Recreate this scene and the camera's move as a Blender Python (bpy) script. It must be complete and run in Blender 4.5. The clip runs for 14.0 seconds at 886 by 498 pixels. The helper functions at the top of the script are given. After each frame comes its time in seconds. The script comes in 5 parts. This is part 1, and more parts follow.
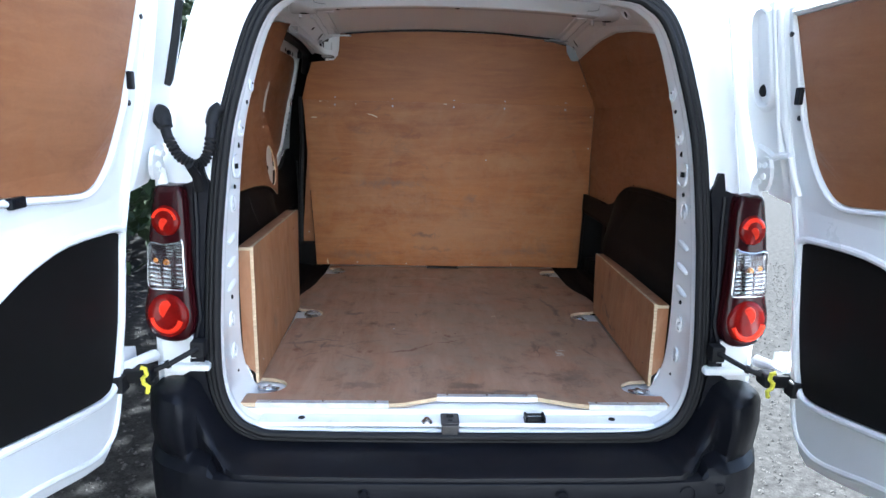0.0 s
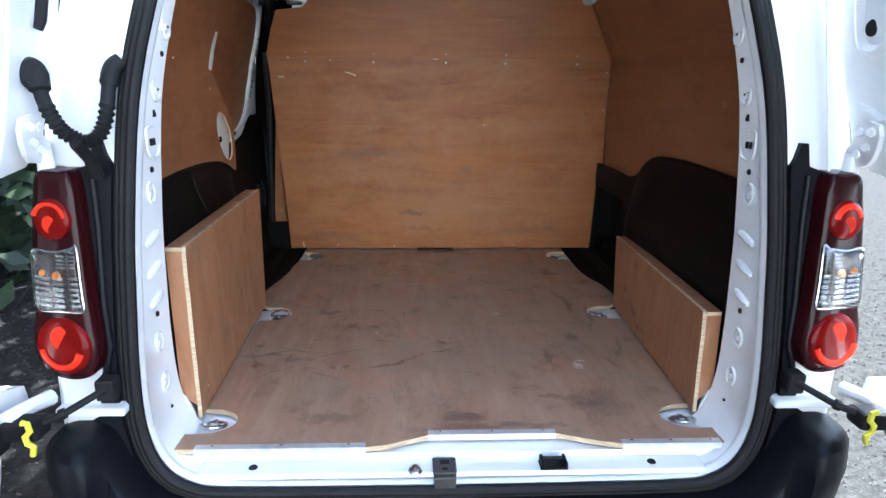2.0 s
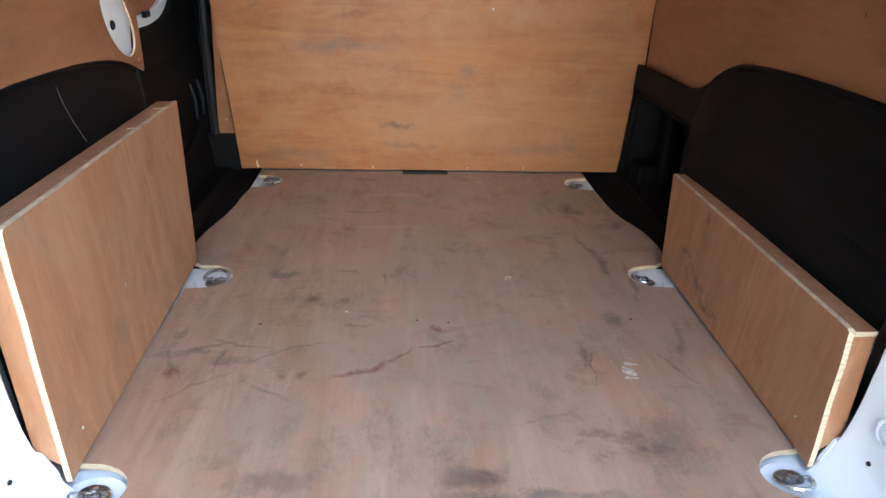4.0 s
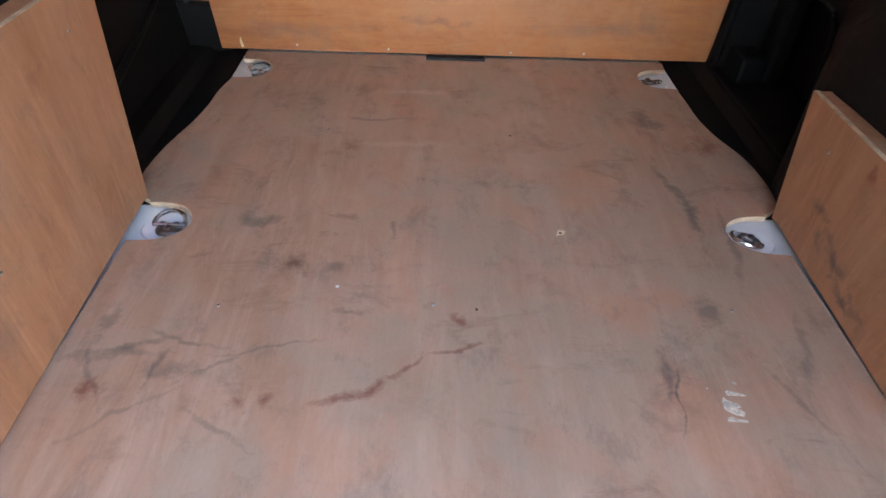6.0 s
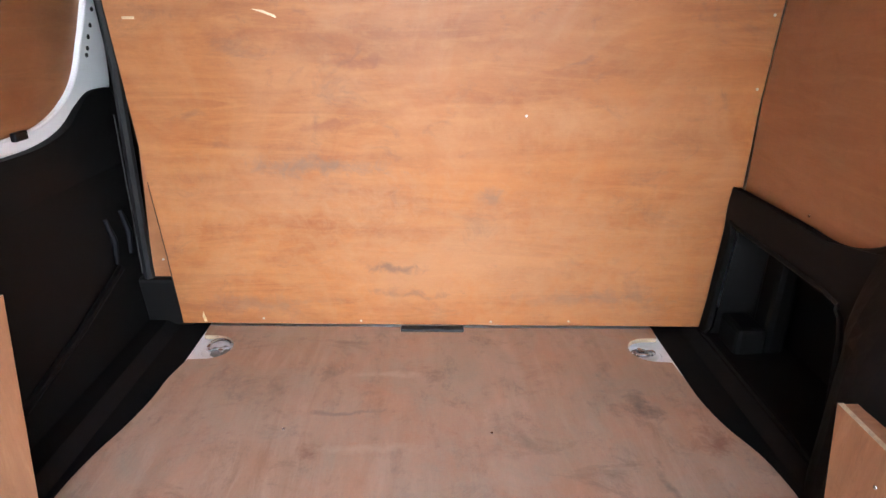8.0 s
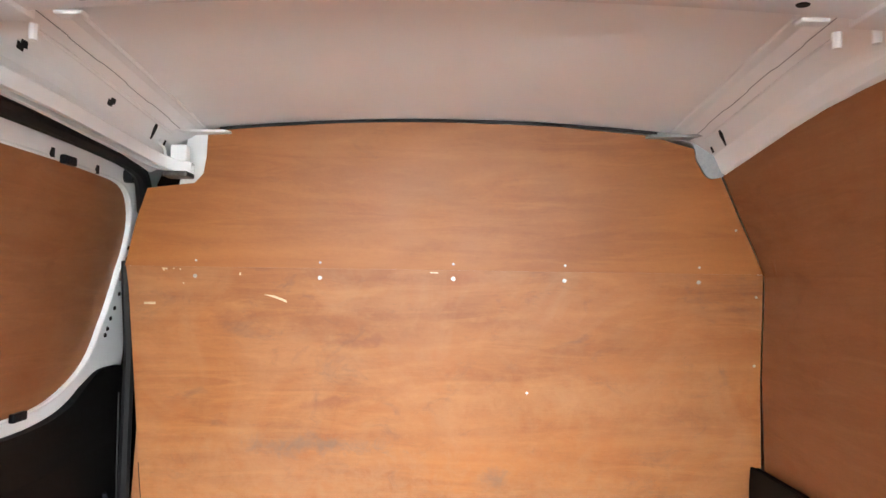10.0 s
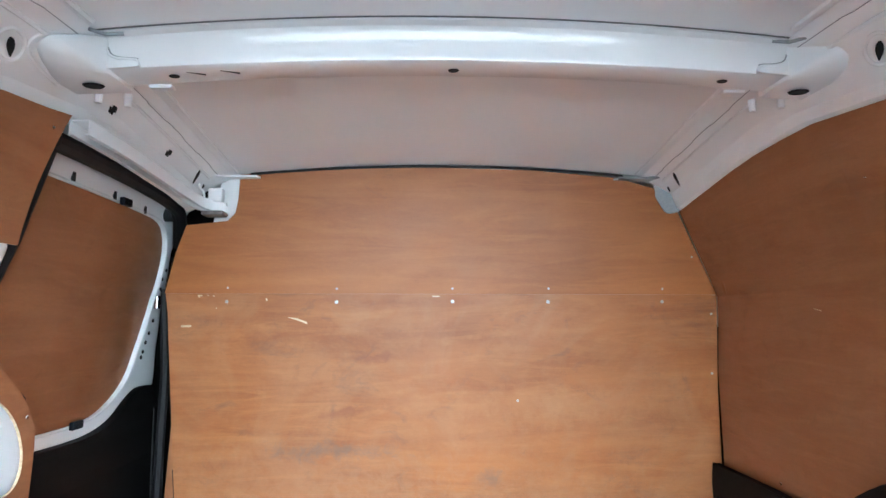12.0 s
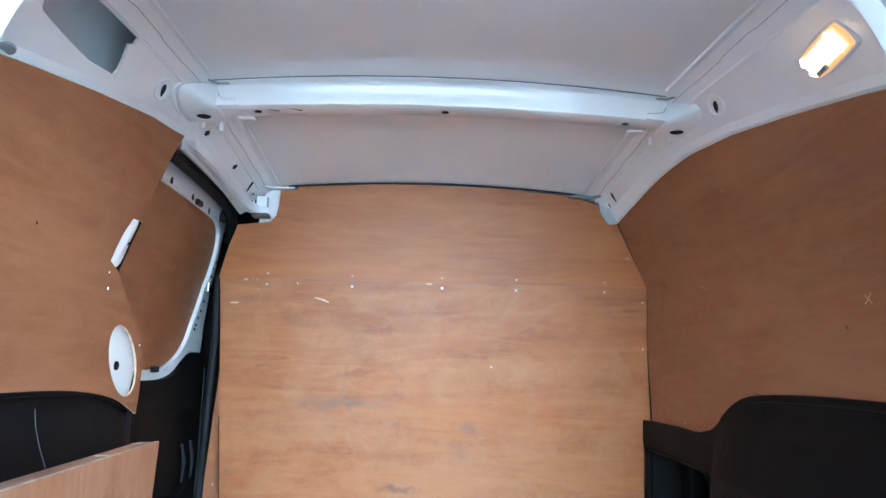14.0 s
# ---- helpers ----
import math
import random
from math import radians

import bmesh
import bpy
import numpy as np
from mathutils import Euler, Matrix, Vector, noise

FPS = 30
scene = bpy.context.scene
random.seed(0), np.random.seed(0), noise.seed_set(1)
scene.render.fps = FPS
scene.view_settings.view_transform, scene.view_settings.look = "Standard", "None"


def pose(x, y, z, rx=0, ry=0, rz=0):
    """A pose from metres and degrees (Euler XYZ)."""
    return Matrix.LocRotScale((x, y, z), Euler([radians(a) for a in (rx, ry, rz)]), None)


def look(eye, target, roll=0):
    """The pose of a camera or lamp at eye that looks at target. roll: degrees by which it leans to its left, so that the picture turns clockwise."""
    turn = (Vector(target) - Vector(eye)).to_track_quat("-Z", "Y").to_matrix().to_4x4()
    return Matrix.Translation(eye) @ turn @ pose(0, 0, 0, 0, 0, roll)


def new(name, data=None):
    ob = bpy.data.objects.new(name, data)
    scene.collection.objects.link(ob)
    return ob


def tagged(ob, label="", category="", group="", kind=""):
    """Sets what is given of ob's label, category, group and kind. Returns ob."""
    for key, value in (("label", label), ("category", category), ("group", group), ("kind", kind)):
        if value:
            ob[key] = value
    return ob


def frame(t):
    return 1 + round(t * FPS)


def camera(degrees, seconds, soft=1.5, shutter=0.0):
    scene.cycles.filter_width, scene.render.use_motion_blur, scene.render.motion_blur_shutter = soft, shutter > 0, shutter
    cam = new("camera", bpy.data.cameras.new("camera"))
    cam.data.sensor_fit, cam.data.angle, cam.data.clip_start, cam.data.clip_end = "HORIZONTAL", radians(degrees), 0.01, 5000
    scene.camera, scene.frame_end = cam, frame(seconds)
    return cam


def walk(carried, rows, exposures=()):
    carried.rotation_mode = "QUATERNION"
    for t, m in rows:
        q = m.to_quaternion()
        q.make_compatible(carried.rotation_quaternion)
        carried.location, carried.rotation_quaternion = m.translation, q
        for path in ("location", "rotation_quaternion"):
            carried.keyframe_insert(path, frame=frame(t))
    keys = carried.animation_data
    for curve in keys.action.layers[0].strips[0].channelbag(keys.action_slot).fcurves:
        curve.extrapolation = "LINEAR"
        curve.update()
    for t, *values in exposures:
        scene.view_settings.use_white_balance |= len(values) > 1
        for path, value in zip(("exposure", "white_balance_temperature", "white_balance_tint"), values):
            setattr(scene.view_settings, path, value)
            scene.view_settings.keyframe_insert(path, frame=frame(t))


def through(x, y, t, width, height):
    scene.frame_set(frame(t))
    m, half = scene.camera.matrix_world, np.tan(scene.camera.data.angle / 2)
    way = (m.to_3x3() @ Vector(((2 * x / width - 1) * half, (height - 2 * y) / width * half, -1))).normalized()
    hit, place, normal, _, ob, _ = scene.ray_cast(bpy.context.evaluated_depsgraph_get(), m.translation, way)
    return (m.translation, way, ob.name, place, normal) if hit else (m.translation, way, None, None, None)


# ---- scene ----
cam = camera(71.6, 14.0)
PATH = [
    (0, (-0.106, -1.371, 1.407), (-0.039, 0.579, 0.970), 1.3),
    (0.5, (-0.135, -1.316, 1.409), (-0.060, 0.633, 0.968), 1.0),
    (1, (-0.142, -1.236, 1.394), (-0.039, 0.701, 0.910), 1.0),
    (1.5, (-0.124, -1.132, 1.383), (-0.008, 0.793, 0.850), 1.0),
    (2, (-0.079, -0.952, 1.391), (0.002, 0.969, 0.837), 0.6),
    (2.5, (-0.055, -0.797, 1.390), (-0.031, 1.106, 0.775), 0.4),
    (3, (-0.075, -0.603, 1.386), (-0.048, 1.264, 0.669), 0.7),
    (3.5, (-0.092, -0.461, 1.381), (0.027, 1.386, 0.623), 1.8),
    (3.7, (-0.091, -0.419, 1.374), (0.052, 1.406, 0.569), 2.0),
    (5.8, (-0.039, 0.040, 1.307), (-0.025, 1.557, 0.003), 1.8),
    (6, (-0.054, 0.097, 1.312), (-0.018, 1.625, 0.021), 2.2),
    (6.5, (-0.045, 0.194, 1.325), (0.086, 1.753, 0.079), 3.2),
    (7, (-0.016, 0.269, 1.346), (0.121, 1.902, 0.199), 2.4),
    (7.5, (-0.009, 0.313, 1.371), (0.062, 2.077, 0.431), 1.3),
    (8, (-0.009, 0.333, 1.394), (0.034, 2.195, 0.667), 1.1),
    (8.5, (-0.005, 0.339, 1.411), (0.011, 2.262, 0.864), 0.7),
    (9, (0.001, 0.347, 1.436), (0.014, 2.318, 1.095), 0.9),
    (9.2, (0.020, 0.349, 1.432), (0.010, 2.337, 1.213), 0.8),
    (11.3, (-0.014, 0.214, 1.429), (0.018, 2.205, 1.624), 0.1),
    (11.5, (-0.027, 0.187, 1.420), (0.019, 2.177, 1.616), 0.1),
    (12, (-0.033, 0.113, 1.384), (0.024, 2.099, 1.609), -0.1),
    (12.5, (-0.019, -0.028, 1.352), (0.034, 1.949, 1.648), 0.1),
    (13, (-0.011, -0.120, 1.319), (0.014, 1.845, 1.689), 0.2),
    (13.5, (-0.053, -0.205, 1.236), (0.004, 1.747, 1.670), 0.9),
    (14, (-0.043, -0.334, 1.200), (0.035, 1.633, 1.548), 1.1),
]
EXPOSURE = [(0, 3.88, 5500, 4), (2, 4.0, 5500, 4), (2.5, 4.1, 5350, 0), (3.5, 4.65, 5500, 0), (6, 4.85, 5550, 6), (7, 5.4, 5450, 6), (8, 5.66, 5650, 6), (9, 5.72, 6250, 7),
            (11.5, 5.35, 5500, -1), (12.5, 5.4, 4850, -3), (14, 5.4, 4600, -5)]
walk(cam, [(t, look(eye, target, roll)) for t, eye, target, roll in PATH], EXPOSURE)


# ---- light ----
SUN_TO = Vector((0.06, 0.53, 0.85)).normalized()
world = bpy.data.worlds.new("sky")
scene.world = world
world.use_nodes = True
wn = world.node_tree.nodes
sky = wn.new("ShaderNodeTexSky")
sky.sky_type = "NISHITA"
sky.sun_disc = False
sky.dust_density = 4.0
sky.sun_elevation = math.asin(SUN_TO.z)
sky.sun_rotation = math.atan2(SUN_TO.x, SUN_TO.y)
wn["Background"].inputs["Strength"].default_value = 0.06
world.node_tree.links.new(sky.outputs[0], wn["Background"].inputs["Color"])
sun_data = bpy.data.lights.new("sun", "SUN")
sun_data.energy, sun_data.angle, sun_data.color = 4.2, radians(0.53), (1.0, 0.97, 0.93)
sun = new("sun", sun_data)
sun.matrix_world = look(SUN_TO * 20, (0, 0, 0))


# ---- materials ----
def material(name, base, rough=0.5, metal=0.0, spread=0.12, scale=6.0, grain=60.0, bump=0.05, coat=0.0, stretch=(1, 1, 1), second=None):
    """A surface with variation at two scales and fine relief."""
    m = bpy.data.materials.new(name)
    m.use_nodes = True
    nt = m.node_tree
    N, L = nt.nodes, nt.links
    b = N["Principled BSDF"]
    tc = N.new("ShaderNodeTexCoord")
    mp = N.new("ShaderNodeMapping")
    mp.inputs["Scale"].default_value = stretch
    L.new(tc.outputs["Object"], mp.inputs["Vector"])
    big = N.new("ShaderNodeTexNoise")
    big.inputs["Scale"].default_value, big.inputs["Detail"].default_value = scale, 5
    fine = N.new("ShaderNodeTexNoise")
    fine.inputs["Scale"].default_value, fine.inputs["Detail"].default_value = grain, 4
    for n in (big, fine):
        L.new(mp.outputs[0], n.inputs["Vector"])
    ramp = N.new("ShaderNodeValToRGB")
    lo = [c * (1 - spread) for c in base]
    hi = list(second) if second else [min(1, c * (1 + spread)) for c in base]
    ramp.color_ramp.elements[0].position, ramp.color_ramp.elements[1].position = 0.3, 0.7
    ramp.color_ramp.elements[0].color, ramp.color_ramp.elements[1].color = (*lo, 1), (*hi, 1)
    L.new(big.outputs["Fac"], ramp.inputs[0])
    mix = N.new("ShaderNodeMix")
    mix.data_type, mix.blend_type = "RGBA", "OVERLAY"
    mix.inputs[0].default_value = min(1.0, spread * 2)
    L.new(ramp.outputs[0], mix.inputs[6])
    L.new(fine.outputs["Fac"], mix.inputs[7])
    L.new(mix.outputs[2], b.inputs["Base Color"])
    rr = N.new("ShaderNodeMapRange")
    rr.inputs["To Min"].default_value, rr.inputs["To Max"].default_value = max(0.02, rough - 0.08), min(1, rough + 0.1)
    L.new(big.outputs["Fac"], rr.inputs[0])
    L.new(rr.outputs[0], b.inputs["Roughness"])
    bp = N.new("ShaderNodeBump")
    bp.inputs["Strength"].default_value, bp.inputs["Distance"].default_value = bump, 0.002
    L.new(fine.outputs["Fac"], bp.inputs["Height"])
    L.new(bp.outputs[0], b.inputs["Normal"])
    b.inputs["Metallic"].default_value, b.inputs["Coat Weight"].default_value = metal, coat
    return m



def nodes_of(m):
    m.use_nodes = True
    return m.node_tree.nodes, m.node_tree.links, m.node_tree.nodes["Principled BSDF"]


def math_node(N, L, op, a, b=None, clamp=False):
    n = N.new("ShaderNodeMath")
    n.operation, n.use_clamp = op, clamp
    for i, v in enumerate((a, b)):
        if v is None:
            continue
        if isinstance(v, (int, float)):
            n.inputs[i].default_value = v
        else:
            L.new(v, n.inputs[i])
    return n.outputs[0]


def mix_colour(N, L, fac, a, b, blend="MIX"):
    n = N.new("ShaderNodeMix")
    n.data_type, n.blend_type = "RGBA", blend
    for sock, v in ((n.inputs[0], fac), (n.inputs[6], a), (n.inputs[7], b)):
        if isinstance(v, (int, float)):
            sock.default_value = v
        elif isinstance(v, tuple):
            sock.default_value = (*v, 1)
        else:
            L.new(v, sock)
    return n.outputs[2]


def noise_node(N, L, vec, scale, detail=4, rough=0.55, distort=0.0):
    n = N.new("ShaderNodeTexNoise")
    n.inputs["Scale"].default_value, n.inputs["Detail"].default_value = scale, detail
    n.inputs["Roughness"].default_value, n.inputs["Distortion"].default_value = rough, distort
    L.new(vec, n.inputs["Vector"])
    return n.outputs["Fac"]


def ranged(N, L, v, a, b, lo=0.0, hi=1.0):
    n = N.new("ShaderNodeMapRange")
    n.inputs[1].default_value, n.inputs[2].default_value, n.inputs[3].default_value, n.inputs[4].default_value = a, b, lo, hi
    L.new(v, n.inputs[0])
    return n.outputs[0]


def plywood(name, dark, light_, along, smudge=0.35, rough=0.42, stains=(), offset=(0, 0, 0), grain=1.0, scuff=0.0, film=(0.30, 0.24, 0.20), drags=0.0):
    """Rotary-cut veneer: long figure along one axis, fine pores, broad patches, hand smudges, scuffs and placed stains (x, y, z, rx, ry, rz, strength, colour)."""
    m = bpy.data.materials.new(name)
    N, L, b = nodes_of(m)
    tc = N.new("ShaderNodeTexCoord").outputs["Object"]

    def mapped(scale, src=tc, shift=0.0):
        n = N.new("ShaderNodeMapping")
        n.inputs["Scale"].default_value = scale
        n.inputs["Location"].default_value = tuple(c + shift for c in offset)
        L.new(src, n.inputs["Vector"])
        return n.outputs[0]

    def stretch(a, c):
        return tuple(a if i == along else c for i in range(3))

    def warped(scale, amount):
        n = N.new("ShaderNodeTexNoise")
        n.inputs["Scale"].default_value, n.inputs["Detail"].default_value = scale, 5
        L.new(tc, n.inputs["Vector"])
        v = N.new("ShaderNodeVectorMath")
        v.operation = "MULTIPLY_ADD"
        v.inputs[1].default_value = (amount,) * 3
        L.new(n.outputs["Color"], v.inputs[0])
        s = N.new("ShaderNodeVectorMath")
        s.operation = "SUBTRACT"
        L.new(tc, s.inputs[0])
        s.inputs[1].default_value = (amount * 0.5,) * 3
        L.new(s.outputs[0], v.inputs[2])
        return v.outputs[0]

    figure = noise_node(N, L, mapped(stretch(1.1, 7.0)), 1.6, 5, 0.55, 1.2)
    bands = noise_node(N, L, mapped(stretch(0.9, 11.0), shift=4), 1.5, 6, 0.62, 1.5)
    streak = noise_node(N, L, mapped(stretch(3.0, 60.0)), 2.0, 5, 0.65, 0.3)
    pores = noise_node(N, L, mapped(stretch(14.0, 260.0)), 2.2, 3, 0.7)
    patch = noise_node(N, L, mapped((1, 1, 1)), 2.6, 5, 0.6, 0.5)
    cloud = noise_node(N, L, mapped((1, 1, 1), shift=9), 4.2, 7, 0.68, 0.9)
    dirt = noise_node(N, L, mapped(stretch(4.0, 6.5)), 2.1, 8, 0.74, 0.2 if drags else 0.9)
    speck = noise_node(N, L, mapped((1, 1, 1), shift=2), 34, 6, 0.75, 0.5)
    col = mix_colour(N, L, ranged(N, L, figure, 0.30, 0.70), dark, light_)
    col = mix_colour(N, L, ranged(N, L, bands, 0.50, 0.75, 0.0, 0.50 * max(grain, 0.5)), col, tuple(c * k for c, k in zip(dark, (0.72, 0.62, 0.55))))
    col = mix_colour(N, L, ranged(N, L, streak, 0.40, 0.75, 0.0, 0.14 * grain), col, tuple(c * 0.62 for c in dark))
    col = mix_colour(N, L, ranged(N, L, patch, 0.42, 0.72, 0.0, 0.42), col, tuple(min(1, c * k) for c, k in zip(light_, (1.16, 1.22, 1.32))))
    glint = noise_node(N, L, mapped(stretch(1.8, 13.0), shift=6), 1.9, 7, 0.68, 1.6)
    col = mix_colour(N, L, ranged(N, L, glint, 0.49, 0.71, 0.0, 0.64 * grain), col, tuple(min(1, c * k) for c, k in zip(light_, (1.22, 1.30, 1.40))))
    col = mix_colour(N, L, ranged(N, L, cloud, 0.43, 0.66, 0.0, 0.85 * scuff), col, film)
    col = mix_colour(N, L, ranged(N, L, noise_node(N, L, mapped((1, 1, 1), shift=15), 3.3, 6, 0.66, 1.0), 0.54, 0.70, 0.0, 0.55 * scuff), col, tuple(c * k for c, k in zip(light_, (1.0, 0.74, 0.60))))
    col = mix_colour(N, L, ranged(N, L, pores, 0.58, 0.74, 0.0, 0.11 * grain), col, tuple(c * 0.5 for c in dark))
    col = mix_colour(N, L, ranged(N, L, dirt, 0.57 - 0.04 * scuff, 0.76, 0.0, smudge), col, (0.085, 0.065, 0.055))
    col = mix_colour(N, L, ranged(N, L, speck, 0.66, 0.74, 0.0, 0.55 * smudge), col, (0.07, 0.045, 0.03))
    if drags:
        # soft brown smears gathered in worn places, and fresher veneer showing between them
        worn = ranged(N, L, noise_node(N, L, mapped((1, 1, 1), shift=21), 2.7, 3, 0.5), 0.40, 0.66, 0.25, 1.0)
        smear = ranged(N, L, noise_node(N, L, mapped((0.8, 1.5, 1), shift=17), 7.5, 7, 0.70, 0.6), 0.555, 0.72, 0.0, 0.80)
        col = mix_colour(N, L, math_node(N, L, "MULTIPLY", smear, worn), col, (0.115, 0.062, 0.040))
        fresh = noise_node(N, L, mapped((1.5, 0.8, 1), shift=27), 6.0, 5, 0.62, 0.4)
        col = mix_colour(N, L, ranged(N, L, fresh, 0.52, 0.66, 0.0, 0.36), col, tuple(c * k for c, k in zip(light_, (1.06, 0.80, 0.66))))
        # drag marks: thin wandering lines in worn areas
        for k, (sc, wide, tone) in enumerate(((2.6, 0.030, (0.075, 0.06, 0.05)), (5.2, 0.020, (0.10, 0.065, 0.045)))):
            w = warped(7.0, 0.10)
            line = math_node(N, L, "ABSOLUTE", math_node(N, L, "SUBTRACT", noise_node(N, L, mapped((1.0, 1.6, 1.0), w, 3.0 + 5 * k), sc, 2, 0.4), 0.5))
            where = ranged(N, L, noise_node(N, L, mapped((1, 1, 1), shift=11 + 7 * k), 3.1, 4, 0.6), 0.54, 0.68, 0.0, drags)
            col = mix_colour(N, L, math_node(N, L, "MULTIPLY", ranged(N, L, line, 0.0, wide, 1.0, 0.0), where), col, tone)
    if stains:
        w, thin = warped(16.0, 0.075), warped(11.0, 0.065)
        fine = noise_node(N, L, mapped((1, 1, 1)), 30, 6, 0.72, 0.8)
        rough_edge = math_node(N, L, "MULTIPLY", math_node(N, L, "SUBTRACT", fine, 0.5), 2.8)
    for x, y, z, rx, ry, rz, power, colour, *turn in stains:
        n = N.new("ShaderNodeMapping")
        n.vector_type = "TEXTURE"
        n.inputs["Location"].default_value = (x, y, z)
        n.inputs["Rotation"].default_value = (0, 0, radians(turn[0]) if turn else 0)
        n.inputs["Scale"].default_value = (rx, ry, rz)
        L.new(thin if turn else w, n.inputs["Vector"])
        ln = N.new("ShaderNodeVectorMath")
        ln.operation = "LENGTH"
        L.new(n.outputs[0], ln.inputs[0])
        edge = math_node(N, L, "ADD", ln.outputs["Value"], rough_edge)
        col = mix_colour(N, L, ranged(N, L, edge, 1.15, 0.2, 0.0, power), col, colour)
    fleck = noise_node(N, L, mapped(stretch(60.0, 130.0)), 1.6, 4, 0.75)
    col = mix_colour(N, L, ranged(N, L, fleck, 0.30, 0.70, 0.0, 0.9), mix_colour(N, L, 1.0, col, (0.955, 0.95, 0.945), "MULTIPLY"), mix_colour(N, L, 1.0, col, (1.045, 1.05, 1.055), "MULTIPLY"))
    L.new(col, b.inputs["Base Color"])
    L.new(ranged(N, L, dirt, 0.3, 0.8, rough - 0.06, rough + 0.2), b.inputs["Roughness"])
    b.inputs["Specular IOR Level"].default_value = 0.38
    bp = N.new("ShaderNodeBump")
    bp.inputs["Strength"].default_value, bp.inputs["Distance"].default_value = 0.12, 0.001
    L.new(math_node(N, L, "ADD", math_node(N, L, "ADD", streak, pores), speck), bp.inputs["Height"])
    L.new(bp.outputs[0], b.inputs["Normal"])
    return m


def glassy(name, colour, rough=0.08, through=0.6):
    m = bpy.data.materials.new(name)
    N, L, b = nodes_of(m)
    b.inputs["Base Color"].default_value = (*colour, 1)
    b.inputs["Roughness"].default_value = rough
    b.inputs["Transmission Weight"].default_value = through
    b.inputs["IOR"].default_value = 1.33
    return m


PAINT = material("white_paint", (0.82, 0.835, 0.845), 0.30, 0, 0.03, 4, 300, 0.015, 0.5)
RUST = (0.16, 0.05, 0.025)
SMUT = (0.055, 0.05, 0.05)
SMEAR = (0.088, 0.068, 0.056)
GREASE = (0.10, 0.085, 0.075)
PLY = plywood("ply_bulkhead", (0.212, 0.067, 0.0165), (0.338, 0.128, 0.0365), 0, 0.5, scuff=0.42, grain=0.8, film=(0.357, 0.190, 0.095), stains=(
    (0.12, 1.75, 0.80, 0.62, 3.0, 0.20, 0.42, (0.31, 0.165, 0.085)), (-0.35, 1.75, 0.98, 0.35, 3.0, 0.10, 0.35, (0.32, 0.16, 0.08)), (0.30, 1.75, 1.16, 0.40, 3.0, 0.05, 0.30, (0.40, 0.19, 0.075)), (-0.2, 1.75, 1.33, 0.40, 3.0, 0.03, 0.35, (0.20, 0.06, 0.014)), (-0.28, 1.75, 1.045, 0.16, 3.0, 0.022, 0.5, GREASE), (-0.10, 1.75, 0.776, 0.08, 3.0, 0.014, 0.55, SMUT), (-0.16, 1.75, 1.28, 0.07, 3.0, 0.014, 0.4, RUST),
    (-0.24, 1.75, 1.139, 0.08, 3.0, 0.012, 0.4, RUST), (0.143, 1.75, 0.976, 0.03, 3.0, 0.022, 0.4, GREASE), (-0.45, 1.75, 0.66, 0.16, 3.0, 0.03, 0.35, GREASE), (0.42, 1.75, 0.69, 0.20, 3.0, 0.02, 0.3, GREASE), (-0.05, 1.75, 0.70, 0.10, 3.0, 0.012, 0.4, SMUT)))
PLY_UP = plywood("ply_bulkhead_top", (0.245, 0.079, 0.0165), (0.328, 0.118, 0.0285), 0, 0.2, offset=(3, 0, 5), grain=0.6)
PLY_SIDE = plywood("ply_side", (0.228, 0.087, 0.033), (0.304, 0.128, 0.053), 1, 0.28, offset=(1, 2, 3), grain=0.6, scuff=0.2, film=(0.274, 0.152, 0.091))
PLY_BOX = plywood("ply_box", (0.285, 0.122, 0.052), (0.375, 0.182, 0.088), 2, 0.4, offset=(2, 1, 4), scuff=0.5, film=(0.345, 0.205, 0.118), stains=(
    (0.60, 0.86, 0.665, 0.3, 0.05, 0.02, 0.7, SMUT), (0.60, 0.80, 0.64, 0.3, 0.05, 0.012, 0.7, SMUT), (0.60, 0.94, 0.70, 0.3, 0.03, 0.016, 0.6, SMUT), (0.60, 0.878, 0.815, 0.3, 0.012, 0.014, 0.8, RUST), (-0.60, 0.9, 0.93, 0.3, 0.02, 0.03, 0.4, RUST), (-0.60, 0.62, 0.70, 0.3, 0.03, 0.04, 0.4, GREASE)))
